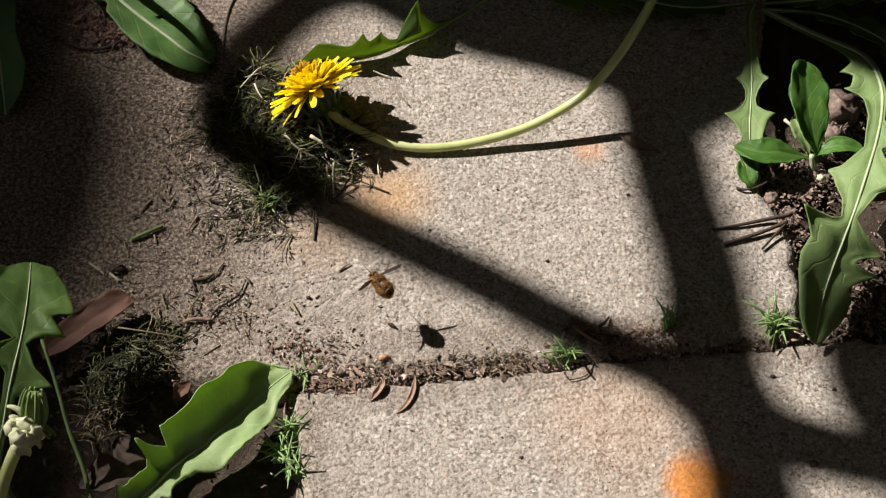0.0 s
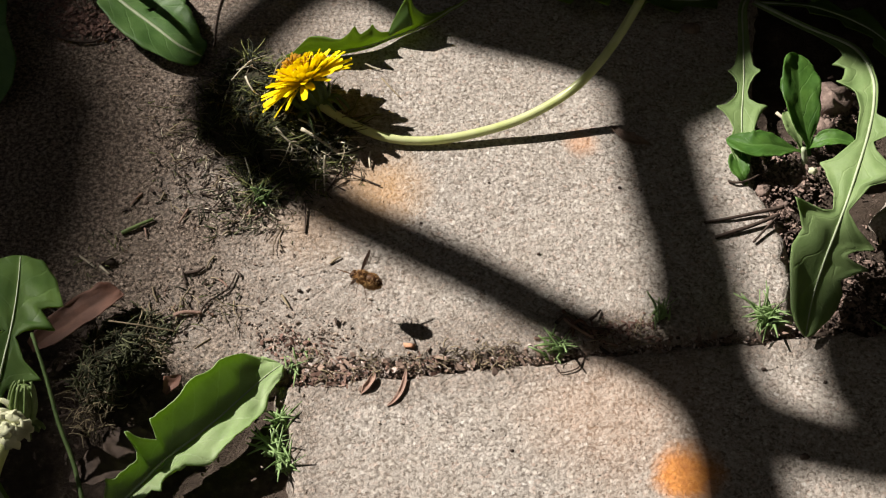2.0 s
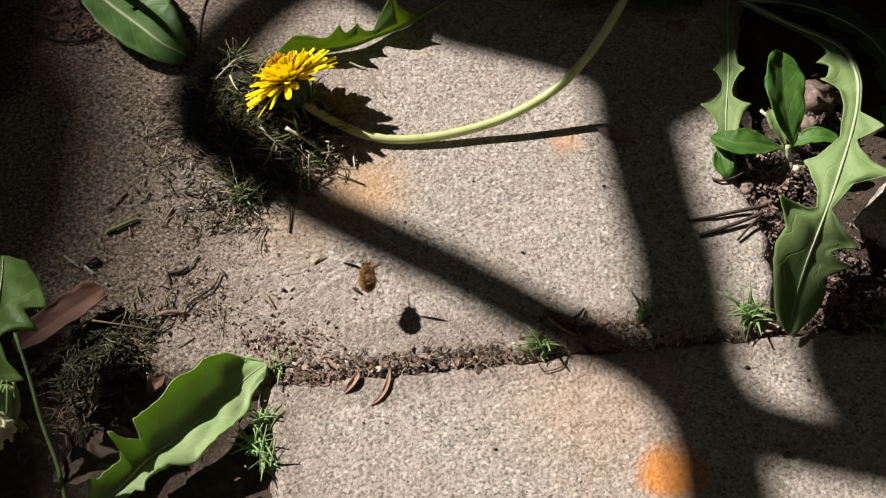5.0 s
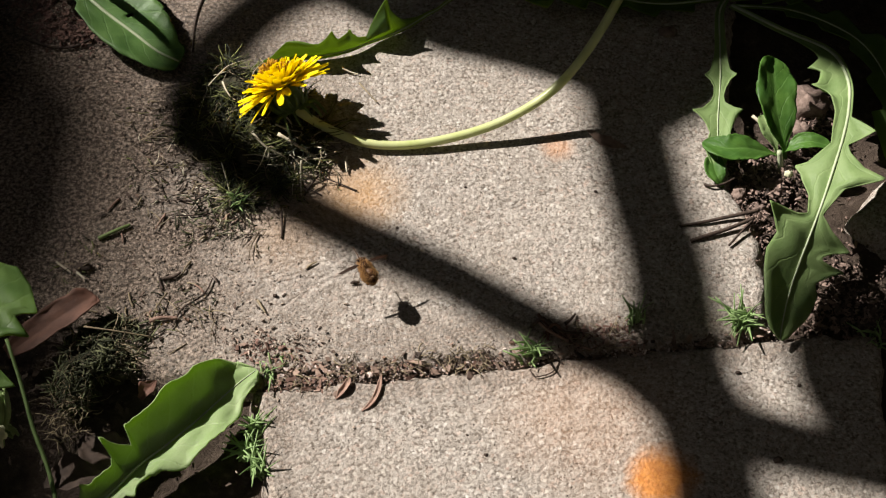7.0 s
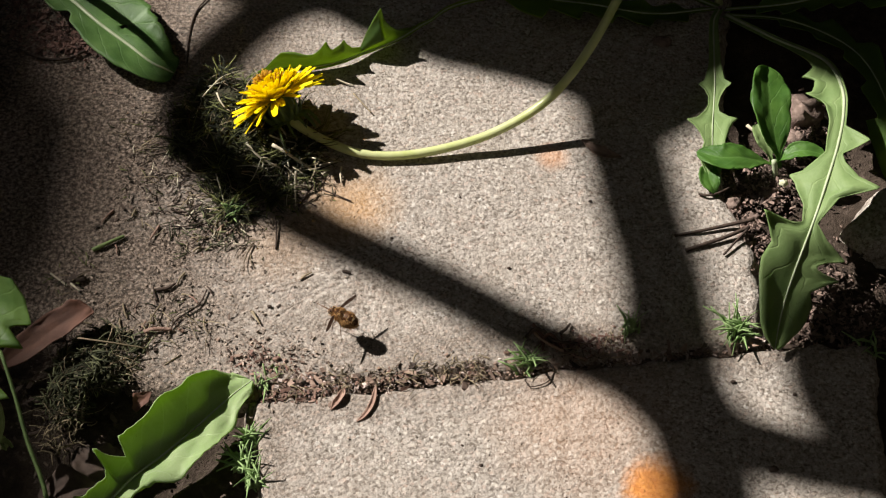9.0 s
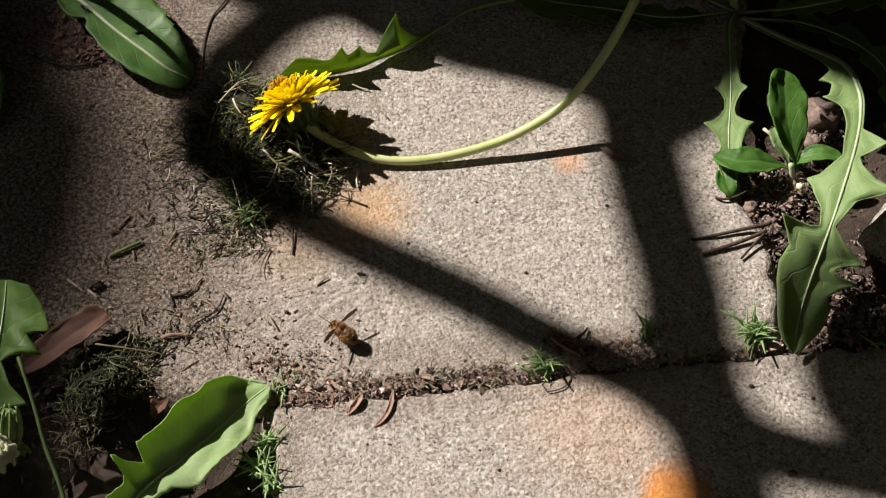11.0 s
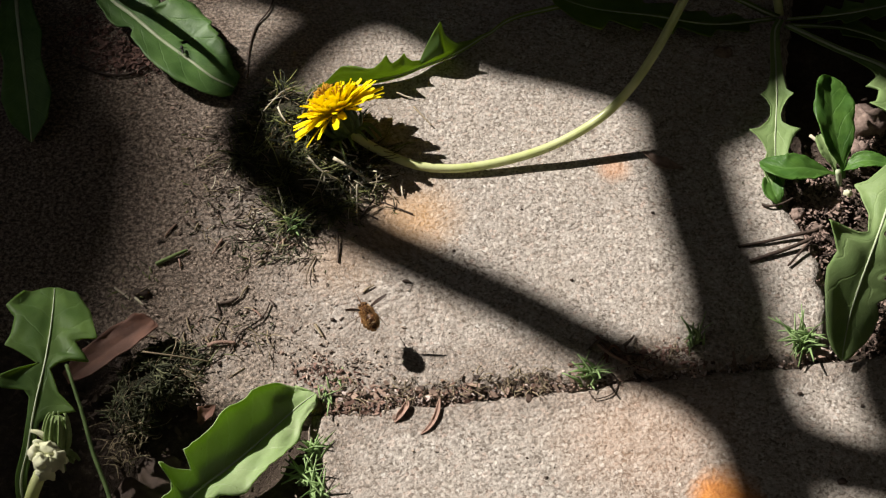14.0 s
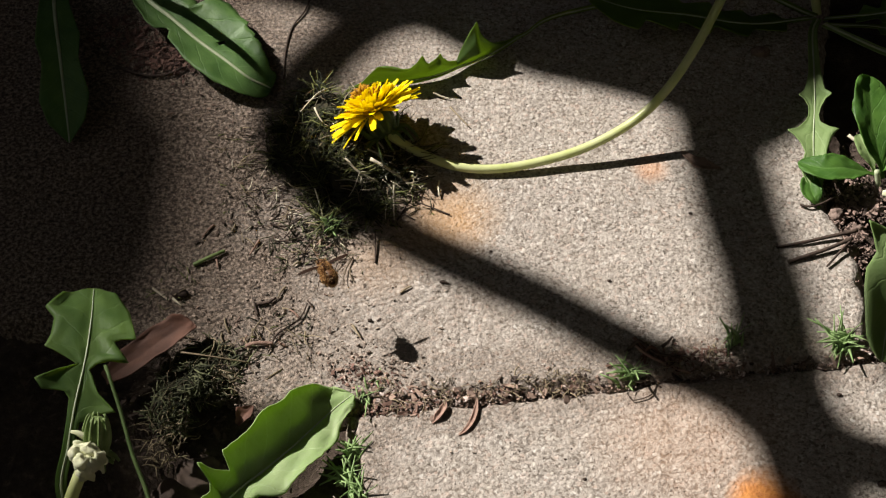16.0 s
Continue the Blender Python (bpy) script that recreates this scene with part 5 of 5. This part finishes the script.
    for k, (a, b, c) in enumerate((((0.0561, -0.0364, 0), (0.0606, -0.0364, 0.006), (0.0665, -0.0407, 0)), ((0.06, -0.0415, -0.002), (0.065, -0.0383, 0.005), (0.0713, -0.0432, -0.001)), ((0.0628, -0.0339, 0.001), (0.0667, -0.0408, 0.004), (0.0761, -0.0398, 0.001)), ((0.0589, -0.0312, 0.001), (0.0625, -0.0385, 0.003), (0.0621, -0.0439, -0.002)), ((0.0693, -0.0355, 0.001), (0.0715, -0.034, 0.002), (0.0736, -0.0306, 0.001)))):
        twig([a, b, c], 0.0008, 0.0004, "dark curled strip of dead leaf at the joint", DEAD_LEAF if k % 2 else TWIG, "leaf_strip")
    scatter("leaf_crumbs", "red-brown leaf crumbs at the joint", 130, [((0.0669, -0.0412), (0.0957, -0.038), 0.0028)], (0.0003, 0.0008), RED_CHIP, 72, 0.4, 0)
    curl("husk", [(-0.002, -0.0596, 0.0006), (-0.0033, -0.0678, 0.0006), (-0.0062, -0.0733, 0.0005), (-0.0089, -0.0759, 0.0003)], [(0, 0.2, 0.2), (0.2, 1.0, 0.9), (0.6, 1.1, 0.9), (1, 0.2, 0.2)], "curved pale brown husk at the joint", PALE_CHIP, "husk", cup=0.5, seed=1)
    curl("husk", [(-0.0142, -0.0609, 0.0005), (-0.0158, -0.0662, 0.0012), (-0.0189, -0.0707, 0.0003)], [(0, 0.4, 0.4), (0.3, 1.6, 1.1), (0.7, 1.2, 1.4), (1, 0.2, 0.2)], "pale brown husk at the joint", PALE_CHIP, "husk", cup=0.6, seed=2)
    curl("dead_leaf", [(-0.1462, -0.0524, 0.0015), (-0.1366, -0.0463, 0.005), (-0.1261, -0.0388, 0.008), (-0.1183, -0.0331, 0.0095), (-0.1145, -0.0293, 0.009)], [(0, 3, 3), (0.2, 6.2, 6), (0.5, 6.6, 6.4), (0.75, 6, 6.2), (0.9, 5, 5.6), (0.97, 3.4, 4), (1, 1.2, 1.6)], "curled reddish-brown dead leaf", DEAD_LEAF, "leaf", (-0.15, -0.1, 1), 0.28, 3)
    curl("dead_leaf", [(-0.1134, -0.0876, -0.002), (-0.1059, -0.0936, 0), (-0.0999, -0.0972, 0), (-0.0921, -0.0993, -0.003)], [(0, 2, 2), (0.3, 8, 8), (0.6, 9, 8), (0.9, 6, 6), (1, 1, 1)], "rounded brown dead leaf on soil", SHADED_LEAF, "leaf", (0, 0, 1), 0.25, 4)
    curl("dead_leaf", [(-0.0929, -0.072, 0.001), (-0.0899, -0.069, 0.003), (-0.0876, -0.0643, 0.002)], [(0, 1, 1), (0.5, 4, 3), (1, 0.5, 0.5)], "small red-brown dead leaf", DEAD_LEAF, "leaf", (0, 0, 1), 0.5, 5)
    curl("dead_leaf", [(-0.1228, -0.1108, 0.003), (-0.1135, -0.1079, 0.006), (-0.1006, -0.1067, 0.004)], [(0, 1, 1), (0.5, 8, 8), (1, 1, 1)], "brown dead leaf on soil", SHADED_LEAF, "leaf", (0, 0, 1), 0.3, 6)
    curl("dead_leaf", [(0.0831, 0.0664, 0.001), (0.0908, 0.0577, 0.0025), (0.0993, 0.0568, 0.001)], [(0, 0.5, 0.5), (0.5, 3.5, 3), (1, 0.5, 0.5)], "grey withered leaf scrap on the slab", CHIP, "leaf", (0, 0, 1), 0.4, 7)
    ob = new("pebble", Soup().ball((0.1227, 0.1264, 0.001), (0.0045, 0.003, 0.002), 8, 12, lump=0.4, seed=2).mesh("pebble", CLOD))
    tagged(ob, "small flat brownish pebble on the slab", "pebble")
    specks = [((0.0376, -0.0947, 0.0003), 0.9), ((0.1459, -0.0958, 0.0006), 1.7), ((0.0501, -0.0027, 0.0003), 0.8), ((0.0851, 0.0326, 0.0003), 0.8), ((0.0026, 0.0124, 0.0003), 0.8), ((-0.0452, -0.0226, 0.0003), 1.0),
              ((0.1351, -0.0571, 0.0003), 1.0), ((0.158, -0.0627, 0.0003), 0.9), ((-0.1665, 0.0695, 0.0005), 1.3), ((0.0307, -0.0861, 0.0002), 0.6), ((0.094, 0.0315, 0.0002), 0.6), ((0.0306, 0.0345, 0.0002), 0.6)]
    for k, (at, r) in enumerate(specks):
        r /= 1000
        ob = new("crumb", Soup().ball(at, (r, r * 0.8, r * 0.7), 6, 8, lump=0.7, seed=k).mesh("crumb", TWIG if k != 8 else CLOD))
        tagged(ob, "tiny dark crumb of earth on the slab", "crumb", "crumbs on the slabs")


build_litter()


# ---- what moves ----
def build_fly():
    """A furry bee fly; its head points along +y."""
    f = thing("bee_fly", (0, 0, 0), "furry golden-brown bee fly with dark-edged wings and long proboscis", "insect")
    rng = random.Random(77)
    abdomen = Soup().tube([(0, 0.0002, 0), (0, -0.0034, -0.0003), (0, -0.0070, -0.0008)], 1, sides=18, n=14, flat=0.85,
                          profile=lambda g: 0.0003 + 0.0025 * math.sin(math.pi * min(1, 0.12 + 0.9 * g)) ** 0.9)
    thorax = Soup().ball((0, 0.0010, 0.0003), (0.0022, 0.0025, 0.0021), 12, 18)
    head = Soup().ball((0, 0.0042, -0.0002), (0.0015, 0.0011, 0.0013), 10, 14)
    ab = part("abdomen", abdomen, CHITIN, f, "rounded banded abdomen")
    th = part("thorax", thorax, CHITIN, f)
    he = part("head", head, CHITIN, f)
    for x in (-1, 1):
        part("eye", Soup().ball((x * 0.0011, 0.0045, 0.0001), (0.0008, 0.0008, 0.0009), 8, 10), EYE, he)
        part("antenna", Soup().tube([(x * 0.0003, 0.0051, 0.0004), (x * 0.0007, 0.0062, 0.0007)], 0.00012, 0.00005, 5), CHITIN, he)
    part("proboscis", Soup().tube([(0, 0.005, -0.0004), (0, 0.008, -0.0006), (0, 0.0118, -0.0010)], 0.00026, 0.00014, 6), CHITIN, he, "long straight dark proboscis")

    def fur(parent, centre, radii, count, length, bands=False):
        soups = {FUR: Soup(), DARK_FUR: Soup(), CREAM_FUR: Soup()}
        for _ in range(count):
            z, a = rng.uniform(-1, 1), rng.uniform(0, 2 * math.pi)
            q = math.sqrt(1 - z * z)
            d = Vector((q * math.cos(a), q * math.sin(a), z))
            p = Vector(centre) + Vector((d.x * radii[0], d.y * radii[1], d.z * radii[2]))
            n = Vector((d.x / radii[0], d.y / radii[1], d.z / radii[2])).normalized()
            if bands:
                p.x *= 1 - 0.35 * max(0.0, -d.y)
            long = length * rng.uniform(0.6, 1.2)
            kind = FUR
            if d.z > 0.1 and rng.random() < 1.35 - 1.5 * abs(d.x):
                wave = math.sin((p.y + 0.0036) * 3600)
                if bands:
                    kind = CREAM_FUR if wave > 0.8 and abs(d.x) < 0.3 else DARK_FUR
                else:
                    kind = DARK_FUR if rng.random() < 0.6 else FUR
                long *= 0.75
            elif abs(d.x) > 0.6:
                long *= 1.15
            g = (n + Vector((rng.uniform(-0.4, 0.4), rng.uniform(-0.9, 0.1), rng.uniform(-0.4, 0.4)))) * long
            soups[kind].tube([p, p + g * 0.55, p + g + Vector((0, -0.0002, -0.0001))], 0.00006, 0.00003, 3, n=2)
        for kind, label in ((FUR, "golden-brown fur"), (DARK_FUR, "dark brown fur along the back"), (CREAM_FUR, "pale bands of fur")):
            if soups[kind].v:
                part("fur", soups[kind], kind, parent, label)

    fur(ab, (0, -0.0028, -0.0002), (0.0025, 0.0036, 0.0020), 6500, 0.0008, True)
    fur(th, (0, 0.0010, 0.0003), (0.0020, 0.0024, 0.0019), 4200, 0.00075)
    fur(he, (0, 0.0042, -0.0002), (0.0015, 0.0011, 0.0013), 260, 0.0009)
    for x in (-1, 1):
        for k, (y, l) in enumerate(((0.0024, 0.0040), (0.0010, 0.0052), (-0.0006, 0.0066))):
            hip = Vector((x * 0.0012, y, -0.0014))
            knee = hip + Vector((x * 0.0026, (1 - k) * 0.0016, -0.0002))
            foot = hip + Vector((x * l * 0.72, (1 - k) * l * 0.55, -0.0044))
            part("leg", Soup().tube([hip, knee, (knee + foot) / 2, foot], 0.00016, 0.00008, 5, n=9), CHITIN, f)
    wings = []
    for x in (-1, 1):
        s = Soup()
        n = 14
        for i in range(n + 1):
            g = i / n
            chord = 0.0024 * (0.16 + 0.95 * math.sin(math.pi * min(1, 0.06 + 0.86 * g)) ** 0.8) * (1 if g < 0.93 else (1.04 - g) / 0.11)
            lead = 0.0004 * math.sin(math.pi * g)
            for j in range(5):
                q = j / 4
                s.uv[len(s.v)] = (g, 1 - q)
                s.v.append((x * 0.0086 * g, lead + 0.0004 - chord * q, 0.00025 * math.sin(g * 3) - 0.0003 * q))
        for i in range(n):
            for j in range(4):
                a = i * 5 + j
                s.f.append((a, a + 1, a + 6, a + 5) if x < 0 else (a, a + 5, a + 6, a + 1))
        m = len(s.v)
        for k in range(m):
            s.uv[m + k] = s.uv[k]
        s.v += [(v[0], v[1], v[2] - 0.00006) for v in s.v[:m]]
        s.f += [tuple(m + q for q in reversed(face)) for face in list(s.f)]
        w = part("wing", s, WING, f, "clear wing with a dark brown front edge")
        w.location = (x * 0.0019, 0.0018, 0.0014)
        wings.append(w)
    return f, wings


FLY_ROWS = [
    (0, -0.0164, -0.0299, 0.0208, 38),
    (0.2, -0.0181, -0.0306, 0.0225, 59),
    (0.4, -0.0204, -0.0322, 0.0243, 63),
    (0.6, -0.0209, -0.0343, 0.0242, 63),
    (0.8, -0.0195, -0.0354, 0.0218, 67),
    (1, -0.0207, -0.0343, 0.0215, 69),
    (1.2, -0.0203, -0.0314, 0.0201, 68),
    (1.4, -0.0196, -0.0302, 0.0193, 68),
    (1.6, -0.0201, -0.0289, 0.0188, 71),
    (1.8, -0.0186, -0.0296, 0.0186, 70),
    (2, -0.0188, -0.0310, 0.0205, 68),
    (2.2, -0.0180, -0.0329, 0.0200, 66),
    (2.4, -0.0161, -0.0354, 0.0181, 64),
    (2.6, -0.0159, -0.0368, 0.0171, 58),
    (2.8, -0.0179, -0.0374, 0.0175, 54),
    (3, -0.0173, -0.0380, 0.0175, 42),
    (3.2, -0.0181, -0.0358, 0.0171, 8),
    (3.4, -0.0190, -0.0341, 0.0178, 3),
    (3.6, -0.0205, -0.0340, 0.0179, 4),
    (3.8, -0.0190, -0.0330, 0.0179, 5),
    (4, -0.0137, -0.0300, 0.0182, 5),
    (4.2, -0.0123, -0.0294, 0.0184, 5),
    (6.3, -0.0073, -0.0234, 0.0165, 6),
    (6.5, -0.0066, -0.0232, 0.0161, 8),
    (6.7, -0.0076, -0.0224, 0.0149, 8),
    (6.9, -0.0074, -0.0222, 0.0150, 8),
    (7.1, -0.0111, -0.0210, 0.0210, 48),
    (7.3, -0.0128, -0.0224, 0.0244, 50),
    (7.5, -0.0114, -0.0257, 0.0250, 62),
    (7.7, -0.0105, -0.0268, 0.0238, 65),
    (7.9, -0.0115, -0.0301, 0.0212, 65),
    (8.1, -0.0120, -0.0306, 0.0198, 68),
    (9.4, -0.0200, -0.0360, 0.0075, 55),
    (9.7, -0.0227, -0.0355, 0.0060, 48),
    (10.3, -0.0227, -0.0355, 0.0060, 46),
    (10.7, -0.0227, -0.0355, 0.0060, 44),
    (11.1, -0.0227, -0.0355, 0.0060, 43),
    (11.5, -0.0227, -0.0355, 0.0060, 42),
    (12, -0.0227, -0.0355, 0.0060, 41),
    (12.5, -0.0227, -0.0355, 0.0060, 40),
    (13, -0.0227, -0.0355, 0.0060, 39),
    (13.2, -0.0227, -0.0355, 0.0060, 38),
    (13.4, -0.0227, -0.0355, 0.0060, 38),
    (13.6, -0.0227, -0.0355, 0.0060, 36),
    (13.7, -0.0265, -0.0329, 0.0116, 30),
    (13.8, -0.0283, -0.0330, 0.0157, 23),
    (13.9, -0.0297, -0.0323, 0.0179, 24),
    (14, -0.0300, -0.0326, 0.0176, 26),
    (14.2, -0.0318, -0.0272, 0.0222, 26),
    (14.4, -0.0309, -0.0277, 0.0231, 30),
    (14.5, -0.0315, -0.0267, 0.0245, 32),
    (14.6, -0.0337, -0.0254, 0.0256, 31),
    (14.7, -0.0376, -0.0233, 0.0276, 30),
    (14.8, -0.0389, -0.0231, 0.0282, 30),
    (14.9, -0.0436, -0.0213, 0.0295, 28),
    (15, -0.0461, -0.0215, 0.0295, 28),
    (15.1, -0.0490, -0.0214, 0.0296, 28),
    (15.2, -0.0496, -0.0211, 0.0294, 28),
    (15.3, -0.0531, -0.0195, 0.0306, 28),
    (15.4, -0.0558, -0.0182, 0.0316, 28),
    (15.5, -0.0584, -0.0187, 0.0321, 28),
    (15.6, -0.0589, -0.0184, 0.0319, 28),
    (15.7, -0.0591, -0.0203, 0.0307, 28),
    (15.8, -0.0588, -0.0209, 0.0306, 28),
    (15.9, -0.0597, -0.0211, 0.0311, 28),
    (16, -0.0602, -0.0213, 0.0308, 28),
]
fly, fly_wings = build_fly()
loose_husk = new("orange_husk", Soup().chip((0, 0, 0.0009), (0.0026, 0.0015, 0.0005), Euler((0.3, 0.2, 0.4)).to_matrix(), random.Random(2)).mesh("orange_husk", ORANGE_CHIP))
tagged(loose_husk, "small pale orange husk blown along the slab", "husk")


def build_ant():
    """A black garden ant; its head points along +y and its feet stand at z = 0."""
    f = thing("ant", (0, 0, 0), "small shiny black ant walking over the green leaf", "ant")
    part("thorax", Soup().ball((0, 0.0004, 0.0011), (0.00045, 0.0009, 0.00045), 8, 10), ANT_BLACK, f)
    part("gaster", Soup().ball((0, -0.0016, 0.0012), (0.0008, 0.0012, 0.0007), 9, 12), ANT_BLACK, f)
    head = part("head", Soup().ball((0, 0.0017, 0.0012), (0.0006, 0.0006, 0.0005), 8, 10), ANT_BLACK, f)
    for x in (-1, 1):
        part("antenna", Soup().tube([(x * 0.0002, 0.0021, 0.0014), (x * 0.0009, 0.0026, 0.0017), (x * 0.0008, 0.0037, 0.0012)], 0.00011, 0.00009, 5, n=6), ANT_BLACK, head)
        for y, reach in ((0.0009, 0.0019), (0.0004, 0.0003), (-0.0001, -0.0021)):
            part("leg", Soup().tube([(x * 0.0003, y, 0.0009), (x * 0.0013, y + reach * 0.4, 0.0016), (x * 0.0024, y + reach, 0.0)], 0.00014, 0.00008, 5, n=7), ANT_BLACK, f)
    return f


ANT_ROWS = [
    (0, -0.1785, 0.1835, 0.0085), (7, -0.1775, 0.1815, 0.0085), (9.3, -0.1690, 0.1660, 0.0095), (10.3, -0.1543, 0.1446, 0.0095), (11.0, -0.1455, 0.1394, 0.0098), (11.3, -0.1414, 0.1349, 0.0098), (11.6, -0.1365, 0.1320, 0.0098),
    (11.9, -0.1331, 0.1311, 0.0098), (12.2, -0.1285, 0.1290, 0.0098), (12.6, -0.1250, 0.1274, 0.0098), (13.0, -0.1221, 0.1244, 0.0098), (13.4, -0.1211, 0.1214, 0.0096), (13.8, -0.1195, 0.1192, 0.0096), (14.2, -0.1193, 0.1178, 0.0094),
    (14.6, -0.1195, 0.1151, 0.0094), (15.0, -0.1203, 0.1097, 0.0092), (15.2, -0.1204, 0.1075, 0.0092), (15.5, -0.1207, 0.1043, 0.0088), (15.8, -0.1185, 0.1024, 0.0075), (16, -0.1173, 0.1005, 0.0062),
]
SCRAP_ROWS = [
    (0, -0.0116, -0.0361, -28), (0.2, -0.0121, -0.0381, -20), (0.4, -0.0172, -0.0398, -22), (0.6, -0.0172, -0.0418, -12), (0.8, -0.0225, -0.0464, 15), (1.0, -0.0252, -0.0466, -35), (1.2, -0.0280, -0.0445, 0), (1.4, -0.0290, -0.0380, -50),
    (1.6, -0.0316, -0.0372, -90), (2.0, -0.0300, -0.0378, -80), (2.8, -0.0315, -0.0364, -75), (3.6, -0.0307, -0.0366, -70), (3.8, -0.0279, -0.0366, -50), (4.0, -0.0213, -0.0291, -30), (4.2, -0.0171, -0.0250, -35), (6.3, -0.0154, -0.0206, -15),
    (6.8, -0.0142, -0.0165, 10), (7.1, -0.0133, -0.0159, 5), (7.4, -0.0128, -0.0130, -5), (8.0, -0.0134, -0.0097, -20), (9.6, -0.0158, -0.0043, -12), (10.3, -0.0160, -0.0041, -10), (16, -0.0160, -0.0041, -10),
]
ant = build_ant()
loose_scrap = new("bark_scrap", Soup().tube([(-0.0020, 0, 0.0006), (-0.0004, 0.0002, 0.0008), (0.0018, -0.0001, 0.0006)], 0.0005, 0.0004, 6, n=6, flat=0.7, profile=lambda f: 0.0002 + 0.00055 * math.sin(math.pi * min(1, 0.1 + 0.85 * f))).mesh("bark_scrap", TWIG))
tagged(loose_scrap, "small dark scrap of bark blown along the slab", "scrap")


def resting(t):
    return 9.6 < t < 13.62


def motions():
    rows = []
    for t, x, y, z, turn in FLY_ROWS:
        still = resting(t)
        rows.append((t, pose(x, y, z, 8 if still else 4, 0, turn + 10 if still else turn)))
    walk(fly, rows)
    for wing, side in zip(fly_wings, (-1, 1)):
        rows = []
        for k in range(161):
            t = k / 10
            if resting(t):
                flap, sweep = 14, -side * 10
            else:
                flap, sweep = 12 + 26 * math.sin(k * 2.3), -side * (6 + 8 * math.cos(k * 2.3))
            rows.append((t, pose(side * 0.0019, 0.0018, 0.0014, 0, -side * flap, sweep)))
        walk(wing, rows)
    rows = []
    for k, (t, x, y, z) in enumerate(ANT_ROWS):
        p, q = ANT_ROWS[max(0, k - 1)], ANT_ROWS[min(len(ANT_ROWS) - 1, k + 1)]
        rows.append((t, pose(x, y, z, -18 if t > 15.4 else 0, 0, math.degrees(math.atan2(-(q[1] - p[1]), q[2] - p[2])) % 360)))
    walk(ant, rows)
    walk(loose_scrap, [(t, pose(x, y, 0.0002, 0, 0, turn)) for t, x, y, turn in SCRAP_ROWS])
    a, b = (-0.0145, -0.0508, 0), (-0.0012, -0.0487, 0)
    c = (0, -0.0525, -0.007)
    turns = [(0, a, 0), (0.7, a, 0), (0.9, [0.6 * p + 0.4 * q for p, q in zip(a, b)], 50), (1.2, [0.2 * p + 0.8 * q for p, q in zip(a, b)], 120),
             (1.4, b, 150), (4.6, b, 150), (5.2, c, 210), (16, c, 210)]
    walk(loose_husk, [(t, pose(*p, 0, 0, r)) for t, p, r in turns])


motions()
